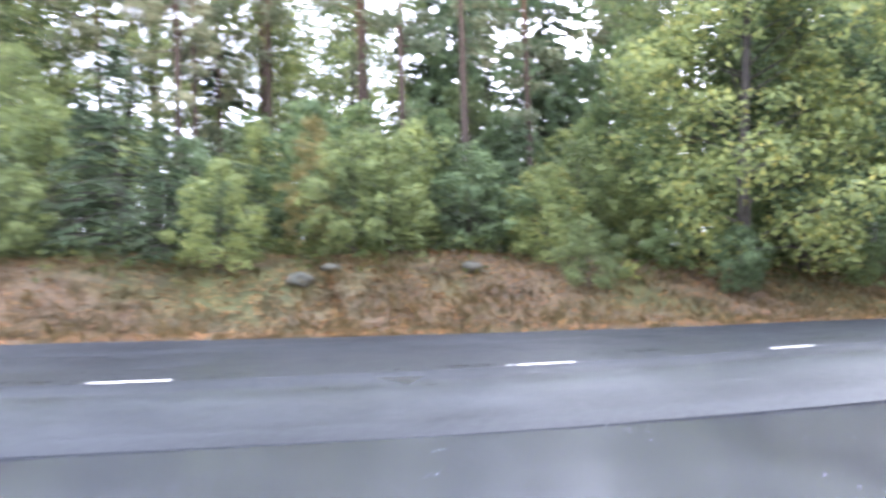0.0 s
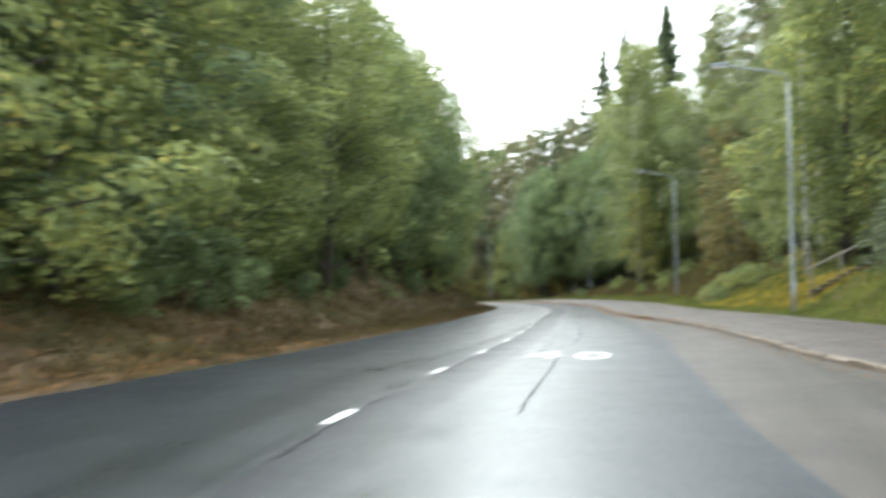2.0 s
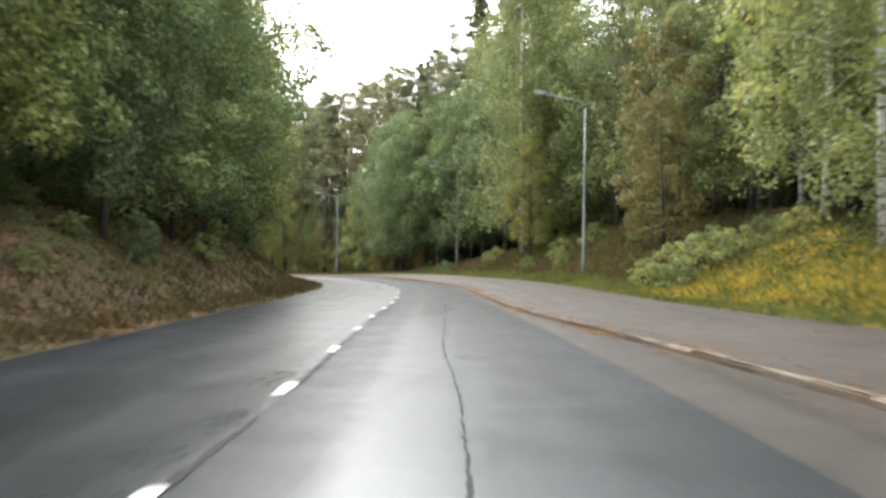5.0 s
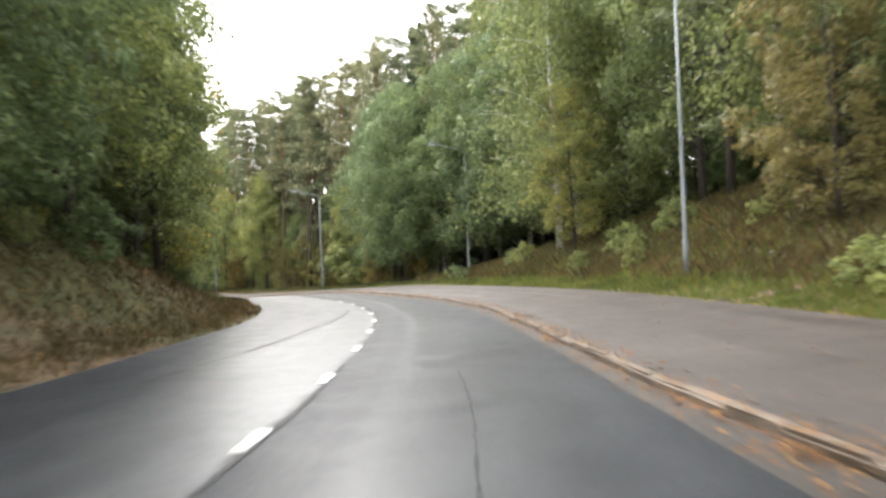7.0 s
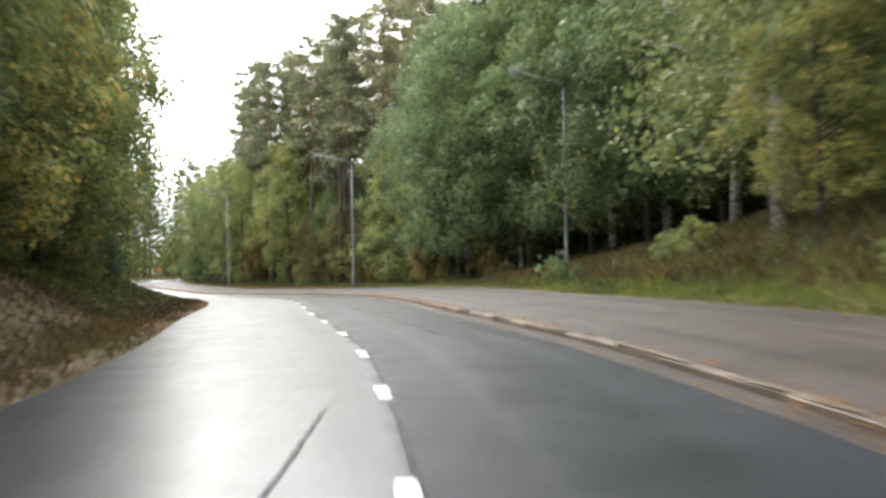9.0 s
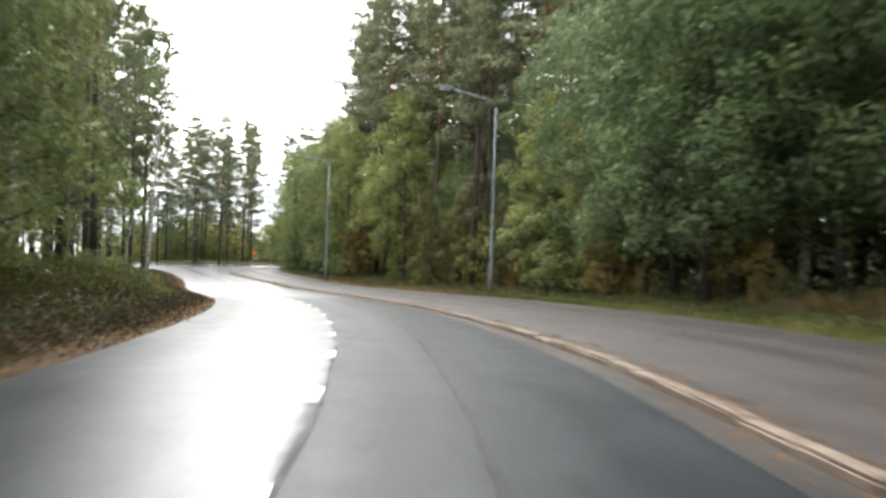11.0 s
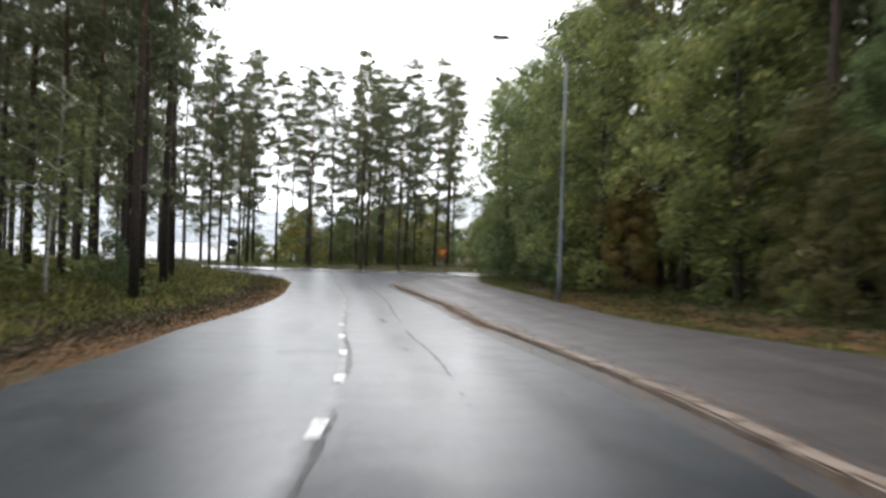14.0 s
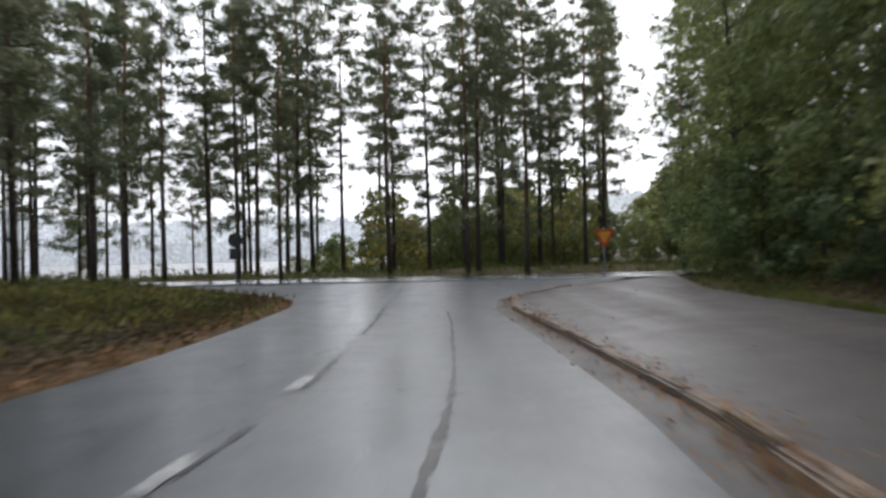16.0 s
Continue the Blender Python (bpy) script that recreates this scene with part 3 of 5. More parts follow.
def ribbon(name, mat, k0, k1, inner, outer, lift_in, lift_out, lines=6, drop_ends=(0.0, 0.0), skirt=0.12):
    """A strip along the road between two offsets, with a crown of its own and turned-down edges."""
    idx = np.where((KEY >= k0) & (KEY <= k1))[0]
    verts, faces = [], []
    cols = lines + 3
    for n, i in enumerate(idx):
        a, b = inner(KEY[i]), outer(KEY[i])
        end = drop_ends[0] if n < 3 else drop_ends[1] if n >= len(idx) - 3 else 0.0
        for c in range(-1, lines + 2):
            f = min(max(c / lines, 0), 1)
            u = a + (b - a) * f
            z = LINE[i, 2] + lift_in + (lift_out - lift_in) * f - end - (skirt if c in (-1, lines + 1) else 0)
            verts.append((LINE[i, 0] + RIGHT[i, 0] * u, LINE[i, 1] + RIGHT[i, 1] * u, z))
    for n in range(len(idx) - 1):
        for c in range(cols - 1):
            q = n * cols + c
            faces.append((q, q + 1, q + cols + 1, q + cols)[::-1])
    me = mesh_of(name, verts, faces, mat, False)
    lay = me.uv_layers.new(name="across_along")
    across = [inner(KEY[i]) + (outer(KEY[i]) - inner(KEY[i])) * min(max(c / lines, 0), 1) for i in idx for c in range(-1, lines + 2)]
    along = [ARC[i] for i in idx for c in range(cols)]
    for lp in me.loops:
        lay.data[lp.index].uv = (across[lp.vertex_index], along[lp.vertex_index])
    return part(name, me, mat)


road = tagged(ribbon("road", ASPHALT, -92, 104.0, lambda k: -left_edge(k), seam, -0.01, 0.0, 8, (0, 0.012)), "wet dark asphalt road bending to the left", "road", kind="structure")
gutter = tagged(ribbon("gutter", OLD_ASPHALT, 1.0, 103.2, lambda k: seam(k) - 0.05, kerb_in, -0.006, 0.0, 3, (0.01, 0.012)), "worn brownish asphalt gutter beside the kerb", "gutter", kind="structure")
footpath = tagged(ribbon("footpath", PATH_ASPHALT, 1.0, 103.2, lambda k: kerb_in(k) + 0.152, path_out, 0.066, 0.28, 6, (0.0, 0.0)), "damp grey asphalt footpath behind the kerb", "footpath", kind="structure")


def straight_road(name, a, b, half, z, mat):
    a, b = Vector(a), Vector(b)
    d = (b - a).normalized()
    r = Vector((d.y, -d.x))
    n = int((b - a).length / 4)
    verts, faces = [], []
    for i in range(n + 1):
        p = a.lerp(b, i / n)
        for u, dz in ((-half, -0.12), (-half, 0), (-half / 2, 0.01), (0, 0.015), (half / 2, 0.01), (half, 0), (half, -0.12)):
            verts.append((p.x + r.x * u, p.y + r.y * u, z + dz))
    for i in range(n):
        for c in range(6):
            q = i * 7 + c
            faces.append((q, q + 1, q + 8, q + 7)[::-1])
    return part(name, mesh_of(name, verts, faces, mat, True), mat)


c0, c1 = CROSS_C - CROSS_D * 120, CROSS_C + CROSS_D * 120
tagged(straight_road("crossing_road", c0, c1, CROSS_HALF, -3.785, CROSS_ASPHALT), "wet asphalt road running across at the junction", "road", kind="structure")
side_road = tagged(straight_road("side_road", (-3.2, 6.0), (-6.0, -70), 4.0, -0.948, CROSS_ASPHALT), "wet asphalt side road that joins the main road", "road", kind="structure")


# ---- markings ----
def place_on_road(k, u, lift):
    x, y, z = spot(k, u)
    i = int(np.searchsorted(KEY, k).clip(1, len(KEY) - 1))
    t = TAN[i]
    pitch = math.atan2(LINE[min(i + 4, len(LINE) - 1), 2] - LINE[i - 4, 2], ARC[min(i + 4, len(LINE) - 1)] - ARC[i - 4])
    return Matrix.Translation((x, y, z + lift)) @ Euler((pitch, 0, math.atan2(t[1], t[0]) - math.pi / 2)).to_matrix().to_4x4()


def key_at(arc):
    return float(np.interp(arc, ARC, KEY))


dash_bm = bmesh.new()
bmesh.ops.create_grid(dash_bm, x_segments=2, y_segments=8, size=0.43)
for v in dash_bm.verts:
    v.co.x = v.co.x / 0.86 * 0.13 * (1 + 0.12 * math.sin(9 * v.co.y)) + 0.004 * math.sin(23 * v.co.y)
dash_me = bpy.data.meshes.new("lane_dash")
dash_bm.to_mesh(dash_me)
dash_bm.free()
dash_me.materials.append(PAINT)
dash_keys = [-18.2, -14.2, -10.2, -6.2, -1.7, 1.95, 5.7, 9.7, 13.25, 16.7, 20.2, 23.6, 26.85, 30.1, 33.3, 36.55, 39.75, 42.9, 45.9, 48.6, 51.2, 53.9]
dash_keys += [key_at(a) for a in (158.9, 162.2, 165.5, 168.8)] + [key_at(190.15 + 3.52 * n) for n in range(-5, 5)] + [key_at(207.6 + 3.32 * n) for n in range(8)]
faded_me = dash_me.copy()
faded_me.materials[0] = FADED_PAINT
for k in dash_keys:
    part("lane_dash", dash_me if k < 92.5 else faded_me, PAINT, road, m=place_on_road(k, 0.0, 0.006))

digits = bpy.data.curves.new("forty", "FONT")
digits.body = "40"
digits.size = 1.0
digits.space_character = 1.22
digits.align_x = "CENTER"
digits.offset = 0.012
digits.extrude = 0.0
tmp = new("speed_marking", digits)
bpy.context.view_layer.update()
forty_me = bpy.data.meshes.new_from_object(tmp.evaluated_get(bpy.context.evaluated_depsgraph_get()))
bpy.data.objects.remove(tmp)
forty_me.materials.clear()
forty_me.materials.append(PAINT)
co = np.empty(len(forty_me.vertices) * 3)
forty_me.vertices.foreach_get("co", co)
co = co.reshape(-1, 3)
co -= (co.max(0) + co.min(0)) / 2
co[:, 0] *= 1.53 / np.ptp(co[:, 0])
co[:, 1] *= 1.6 / np.ptp(co[:, 1])
forty_me.vertices.foreach_set("co", co.ravel())
forty_me.update()
part("speed_marking", forty_me, PAINT, road, "white painted figures 40", m=place_on_road(12.6, 1.7, 0.008))


def along(k, u):
    """World x, y and the road's z for many keys and offsets at once."""
    cols = [np.interp(k, KEY, v) for v in (LINE[:, 0], LINE[:, 1], LINE[:, 2], RIGHT[:, 0], RIGHT[:, 1])]
    return cols[0] + cols[3] * u, cols[1] + cols[4] * u, cols[2]


def seal(k0, k1, u_of, width, name="tar_seal", mat=TAR):
    """A worn line along the road, ragged at both sides and broken here and there."""
    r = np.random.default_rng(int(k0 * 7 + 100))
    a = np.arange(np.interp(k0, KEY, ARC), np.interp(k1, KEY, ARC), 0.09)
    k, verts, faces = np.interp(a, ARC, KEY), [], []
    fade = np.convolve(r.normal(size=len(a) + 24), np.ones(25) / 5, "valid")
    for n in range(len(a)):
        u = u_of(k[n]) + 0.02 * math.sin(a[n] * 0.8) + r.normal() * 0.007
        w = width * (1 + 0.3 * fade[n]) * r.uniform(0.45, 1.35)
        for s in (-1, 1):
            x, y, z = along(k[n], u + s * max(w, 0.004))
            verts.append((x, y, z + 0.003))
    for n in range(len(a) - 1):
        if fade[n] > -1.1 and r.random() > 0.05:
            faces.append((2 * n, 2 * n + 1, 2 * n + 3, 2 * n + 2)[::-1])
    return part(name, mesh_of(name, verts, faces, mat), mat, road)


seal(4, 86.5, lambda k: 0.06, 0.024)
seal(86.5, 100, lambda k: 0.08, 0.036, "tar_seal", WET_SEAM)
seal(6, 40, lambda k: 1.62 + 0.06 * math.sin(k * 0.4), 0.014, "worn_joint", CRACK)
seal(40, 54, lambda k: -2.3 + (k - 40) * 0.135, 0.02, "worn_joint", CRACK)
seal(58, 76, lambda k: 1.38 + 0.1 * math.sin(k * 0.35), 0.03, "worn_joint", CRACK)
seal(87, 99.5, lambda k: 1.42 + 0.06 * math.sin(k * 0.35), 0.026, "worn_joint", WET_SEAM)

# ---- lamp posts ----
def lamp_post(x, y, yaw, pole_h=8.5, arm=2.1, sign=False):
    root = new("street_lamp")
    z = z_at(x, y) - 0.05
    root.matrix_basis = pose(x, y, z, 0, 0, yaw)
    v, f = tube([(0, 0, 0), (0, 0, 1.2), (0, 0, 1.25), (0, 0, 5), (0, 0, pole_h)], [0.085, 0.085, 0.066, 0.055, 0.042], 12)
    part("pole", mesh_of("pole", v, f, GALV, True), GALV, root)
    pts = [(0, 0, pole_h - 0.05), (0, 0.12, pole_h + 0.18), (0, 0.4, pole_h + 0.32), (0, arm, pole_h + 0.62)]
    v, f = tube(pts, [0.04, 0.04, 0.04, 0.038], 8)
    part("arm", mesh_of("arm", v, f, GALV, True), GALV, root)
    bm = box_bm(0.24, 0.68, 0.13, 0.05, (0, arm + 0.25, pole_h + 0.68))
    for q in bm.verts:
        if q.co.z > pole_h + 0.7:
            q.co.x *= 0.6
    head = part("lamp_head", bm, GALV, root)
    bm = box_bm(0.2, 0.46, 0.07, 0.03, (0, arm + 0.3, pole_h + 0.605))
    part("lamp_bowl", bm, LAMP_GLASS, head, "pale lamp bowl")
    part("hatch_box", box_bm(0.13, 0.1, 0.42, 0.012, (0.02, -0.08, 2.75)), DARK_PLASTIC, root, "small dark box strapped to the pole")
    if sign:
        plate = part("sign_plate", box_bm(0.62, 0.02, 0.42, 0.006, (0, -0.1, 2.35)), SIGN_BACK, root, "dark back of a traffic sign")
        part("bracket", box_bm(0.06, 0.1, 0.3, 0.01, (0, -0.06, 2.35)), GALV, plate)
    return tagged(root, "galvanised steel street lamp carrying a dark sign plate" if sign else "tall galvanised steel street lamp beside the footpath", "street lamp", "street lamps along the footpath")


def road_yaw(x, y):
    i, _ = nearest(x, y)
    n = -RIGHT[i[0]]
    return math.degrees(math.atan2(n[1], n[0])) - 90


for x, y, s in ((31.35, 14.33, False), (57.1, 30.3, False), (82.7, 52.05, False), (92.14, 72.8, False), (102.4, 97.1, True)):
    lamp_post(x, y, road_yaw(x, y), sign=s)


# ---- signs ----
def yield_sign(x, y, yaw):
    root = new("yield_sign")
    root.matrix_basis = pose(x, y, z_at(x, y) - 0.03, 0, 0, yaw)
    v, f = tube([(0, 0, 0), (0, 0, 1.8)], [0.03, 0.03], 8)
    part("post", mesh_of("post", v, f, GALV, True), GALV, root)

    def triangle(size, thick, y0):
        bm = bmesh.new()
        pts = []
        for a in (90, 210, 330):
            cx, cz = math.cos(radians(a)) * size * 0.82, -math.sin(radians(a)) * size * 0.82
            for d in (-40, -13, 13, 40):
                pts.append((cx + 0.18 * size * math.cos(radians(a + d)), cz - 0.18 * size * math.sin(radians(a + d))))
        fr = [bm.verts.new((p[0], y0, p[1] + 1.52)) for p in pts]
        bk = [bm.verts.new((p[0], y0 + thick, p[1] + 1.52)) for p in pts]
        bm.faces.new(fr)
        bm.faces.new(bk[::-1])
        for i in range(len(pts)):
            j = (i + 1) % len(pts)
            bm.faces.new((fr[i], bk[i], bk[j], fr[j]))
        bmesh.ops.recalc_face_normals(bm, faces=bm.faces[:])
        return bm
    plate = part("plate", triangle(0.36, 0.015, -0.05), SIGN_RED, root, "red bordered triangle")
    part("inner_field", triangle(0.23, 0.006, -0.06), SIGN_YELLOW, plate, "yellow field")
    return tagged(root, "red and yellow triangular yield sign on a steel post", "road sign")


yield_sign(109.9, 117.4, -22)


def back_sign(x, y, yaw):
    root = new("road_sign")
    root.matrix_basis = pose(x, y, z_at(x, y) - 0.03, 0, 0, yaw)
    v, f = tube([(0, 0, 0), (0, 0, 1.9)], [0.03, 0.03], 8)
    part("post", mesh_of("post", v, f, GALV, True), GALV, root)
    bm = bmesh.new()
    bmesh.ops.create_cone(bm, cap_ends=True, segments=28, radius1=0.24, radius2=0.24, depth=0.015, matrix=pose(0, -0.04, 1.64, 90))
    part("round_plate", bm, SIGN_BACK, root)
    part("square_plate", box_bm(0.4, 0.015, 0.36, 0.004, (0, -0.04, 1.18)), SIGN_BACK, root)
    return tagged(root, "grey backs of two road signs on one post", "road sign")


back_sign(98.45, 121.9, -14)


# ---- stairs up the mound, with a handrail ----
def stairs(x, y, yaw, steps=8, rise=0.16, run=0.34, width=1.3):
    root = new("outdoor_stairs")
    z = z_at(x, y) + 0.26
    root.matrix_basis = pose(x, y, z, 0, 0, yaw)
    for i in range(steps):
        tread = box_bm(width, run + 0.06, 0.06, 0.012, (0, i * run + run / 2, (i + 1) * rise - 0.03))
        part("tread", tread, STEP_WOOD, root)
        part("riser", box_bm(width - 0.04, 0.05, rise + 0.3, 0.006, (0, i * run + 0.02, (i + 1) * rise - 0.09 - rise / 2 - 0.12)), STEP_WOOD, root)
    top = steps * rise
    for f in (0.05, 0.5, 1.0):
        v, fc = tube([(-width / 2 - 0.08, f * steps * run, f * top - 0.4), (-width / 2 - 0.08, f * steps * run, f * top + 0.9)], [0.035, 0.035], 8)
        part("rail_post", mesh_of("rail_post", v, fc, RAIL, True), RAIL, root)
    v, fc = tube([(-width / 2 - 0.08, -0.15, 0.85), (-width / 2 - 0.08, steps * run + 0.3, top + 0.98)], [0.04, 0.04], 8)
    part("handrail", mesh_of("handrail", v, fc, RAIL, True), RAIL, root, "pale worn handrail")
    return tagged(root, "dark timber stairs with a pale handrail up a grassy mound", "stairs")


stairs(32.9, 14.2, -156, 7, 0.18, 0.33, 0.8)


def flagpole(x, y):
    root = new("flagpole")
    root.matrix_basis = pose(x, y, z_at(x, y) - 0.05)
    v, f = tube([(0, 0, 0), (0, 0, 3), (0, 0, 9.6)], [0.09, 0.08, 0.04], 12)
    part("pole", mesh_of("pole", v, f, WHITE_POLE, True), WHITE_POLE, root)
    bm = bmesh.new()
    bmesh.ops.create_uvsphere(bm, u_segments=12, v_segments=8, radius=0.08, matrix=Matrix.Translation((0, 0, 9.66)))
    part("finial", bm, WHITE_POLE, root)
    part("base_collar", mesh_of("base_collar", *tube([(0, 0, 0), (0, 0, 0.3)], [0.14, 0.12], 12), GALV, True), GALV, root)
    return tagged(root, "white lacquered pole rising behind dark bushes", "flagpole")


flagpole(36.5, 11.25)

# ---- kerb stones ----
kerb = tagged(ribbon("kerb", KERB, 3.0, 102.4, lambda k: kerb_in(k) + 0.012, lambda k: kerb_in(k) + 0.158, 0.05, 0.055, 2, (0, 0)), "worn brownish kerb stones with leaf litter along the gutter", "kerb", kind="structure")
rng = random.Random(4)


def kerb_stones(mat, wide):
    made = []
    for n in range(6):
        bm = box_bm(wide + rng.uniform(-0.01, 0.01), 0.996, 0.26, 0.024)
        for v in bm.verts:
            v.co += Vector((rng.uniform(-0.008, 0.008), rng.uniform(-0.004, 0.004), rng.uniform(-0.008, 0.008)))
        me = bpy.data.meshes.new("kerb_stone")
        bm.to_mesh(me)
        bm.free()
        me.materials.append(mat)
        made.append(me)
    return made


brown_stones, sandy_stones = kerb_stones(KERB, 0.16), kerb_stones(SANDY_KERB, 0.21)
edge = np.stack([LINE[:, 0] + RIGHT[:, 0] * (kerb_in(KEY) + 0.085), LINE[:, 1] + RIGHT[:, 1] * (kerb_in(KEY) + 0.085), LINE[:, 2]], 1)
earc = np.concatenate([[0], np.cumsum(np.linalg.norm(np.diff(edge[:, :2], axis=0), axis=1))])
e0, e1 = float(np.interp(4.0, KEY, earc)), float(np.interp(102.2, KEY, earc))
for n in range(int((e1 - e0) / 1.0)):
    pa, pb = [np.array([np.interp(e0 + n + d, earc, edge[:, c]) for c in range(3)]) for d in (0.0, 1.0)]
    mid, d = (pa + pb) / 2, pb - pa
    m = Matrix.Translation((mid[0], mid[1], mid[2] - 0.042 + rng.uniform(-0.010, 0.010))) @ Euler((math.atan2(d[2], math.hypot(d[0], d[1])) + rng.uniform(-0.008, 0.008), rng.uniform(-0.04, 0.04), math.atan2(d[1], d[0]) - math.pi / 2 + rng.uniform(-0.010, 0.010))).to_matrix().to_4x4()
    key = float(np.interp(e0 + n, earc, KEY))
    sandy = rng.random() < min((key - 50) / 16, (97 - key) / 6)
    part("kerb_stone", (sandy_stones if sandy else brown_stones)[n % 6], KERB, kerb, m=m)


# ---- trees ----
def unit(r, n):
    v = r.normal(size=(n, 3))
    return v / np.linalg.norm(v, axis=1)[:, None]


def cards(r, centres, long, wide, along=None, lean=0.6):
    """Leaf-shaped quads: four corners, pointed at both ends, turned at random or along a given way."""
    n = len(centres)
    a = unit(r, n) if along is None else along + lean * unit(r, n)
    a /= np.linalg.norm(a, axis=1)[:, None]
    b = np.cross(a, unit(r, n))
    b /= np.linalg.norm(b, axis=1)[:, None] + 1e-9
    s = r.uniform(0.7, 1.3, (n, 1))
    a, b = a * long * s, b * wide * s
    c = np.asarray(centres)
    return np.stack([c - a + b, c + a, c - a - b], 1)


def limb(r, start, way, length, droop, segs=4):
    pts = [np.array(start, float)]
    d = np.array(way, float)
    for i in range(segs):
        d = d + np.array([0, 0, droop]) / segs + r.normal(size=3) * 0.07
        d /= np.linalg.norm(d)
        pts.append(pts[-1] + d * length / segs)
    return pts


def stem(r, h, bend, segs=7):
    ph = r.uniform(0, 6.28)
    pts = []
    for i in range(segs + 1):
        f = i / segs
        pts.append(np.array([bend * math.sin(f * 2.6 + ph) * f, bend * math.cos(f * 2.1 + ph) * f, h * f]))
    return pts


def on_stem(pts, f):
    x = f * (len(pts) - 1)
    i = min(int(x), len(pts) - 2)
    return pts[i] * (1 - (x - i)) + pts[i + 1] * (x - i)


def broadleaf(seed, h, spread, leaves, clumps, crown_from=0.2, size=0.10, girth=0.011, belly=0.38, sag=0.0):
    """Trunk, a limb to every bough, and leaves laid like shingles over the outside of each bough."""
    r = np.random.default_rng(seed)
    pts = stem(r, h * 0.94, 0.03 * h)
    rad = [max(0.015, h * girth * (1 - 0.92 * i / 7)) for i in range(8)]
    wood = [tube(pts, rad, 8)]
    g = (np.arange(clumps) + r.uniform(0, 1, clumps)) / clumps
    wide = np.where(g < belly, 0.62 + 0.38 * np.sin(0.5 * np.pi * g / belly), np.cos(0.5 * np.pi * np.clip((g - belly) / (1.04 - belly), 0, 1)) ** 0.75)
    w = 2.4 * np.arange(clumps) + r.uniform(-0.6, 0.6, clumps)
    out = spread * wide * r.uniform(0.35, 1.08, clumps) * (1 + 0.22 * np.sin(w * 3 + seed) * np.sin(g * 9))
    centre = np.stack([np.cos(w) * out, np.sin(w) * out, h * (crown_from + (0.98 - crown_from) * g) - sag * out], 1)
    centre[:, :2] += np.array([on_stem(pts, f) for f in np.clip(centre[:, 2] / (h * 0.94), 0, 1)])[:, :2]
    lump = spread * r.uniform(0.17, 0.36, clumps) * (0.65 + 0.35 * wide)
    for i in range(0, clumps, 2):
        f = float(np.clip((centre[i, 2] - 0.45 * out[i]) / (h * 0.94), 0.06, 0.97))
        root = on_stem(pts, f)
        mid = root * 0.45 + centre[i] * 0.55 + np.array([0, 0, 0.08 * out[i]])
        wood.append(tube([root, mid, centre[i]], [max(0.010, rad[0] * 0.32 * (1.05 - f)), 0.4 * max(0.01, rad[0] * 0.3 * (1.05 - f)) + 0.004, 0.005], 4, False))
    share = lump ** 2 / (lump ** 2).sum()
    which = r.choice(clumps, leaves, p=share)
    way = unit(r, leaves) + centre[which] * (0.5 / spread, 0.5 / spread, 0) + (0, 0, 0.25)
    way /= np.linalg.norm(way, axis=1)[:, None]
    c = centre[which] + way * (lump[which] * (0.5 + 0.55 * r.uniform(0, 1, leaves) ** 0.6))[:, None] * (1.0, 1.0, 0.72)
    c += r.normal(size=c.shape) * 0.06 * spread * (r.uniform(0, 1, (leaves, 1)) < 0.3)
    keep = c[:, 2] > 0.15
    c, way = c[keep], way[keep]
    flat = unit(r, len(c))
    flat -= way * (flat * way).sum(1)[:, None] * 0.75
    return joined(wood), cards(r, c, size, size * 0.66, flat, 0.35), way + 0.25 * unit(r, len(c)) + (0, 0, 0.15)


def birch(seed, h, spread, leaves, lean=0.0, crown_from=0.28):
    """Slender white stem, fine limbs and hanging strands of small leaves."""
    r = np.random.default_rng(seed)
    pts = stem(r, h, 0.3)
    for i, p in enumerate(pts):
        p[0] += lean * (i / 7) ** 1.3 * h
    rad = [max(0.015, h * 0.0085 * (1 - 0.95 * i / 7)) for i in range(8)]
    wood, cs = [tube(pts, rad, 8)], []
    n = int(h * 2.4)
    per = leaves // (n * 5)
    for i in range(n):
        f = crown_from + (0.98 - crown_from) * (i + r.uniform(0, 1)) / n
        g = (f - crown_from) / (1 - crown_from)
        w = 2.4 * i + r.uniform(-0.5, 0.5)
        reach = spread * (0.55 + 0.6 * math.sin(math.pi * min(1, 0.25 + g * 0.7))) * (1 - 0.72 * g) * r.uniform(0.75, 1.25) + 0.3
        lp = limb(r, on_stem(pts, f), (math.cos(w), math.sin(w), 1.0), reach, -0.9, 4)
        wood.append(tube(lp, [max(0.01, 0.05 * (1 - f)) + 0.006, 0.016, 0.012, 0.008, 0.004], 3, False))
        for j in range(5):
            p = lp[min(4, 2 + j % 3)] + r.normal(size=3) * (0.35, 0.35, 0.2)
            t = r.uniform(0, 1, (per, 1))
            cs.append(p + np.array([0, 0, -1.0]) * t * r.uniform(0.6, 2.2) + r.normal(size=(per, 3)) * (0.22, 0.22, 0.12))
    c = np.concatenate(cs)
    c = c[c[:, 2] > 0.6]
    return joined(wood), cards(r, c, 0.066, 0.046), c * (0.8 / spread, 0.8 / spread, 0) + r.normal(size=c.shape) * 0.3 + (0, 0, 0.35)


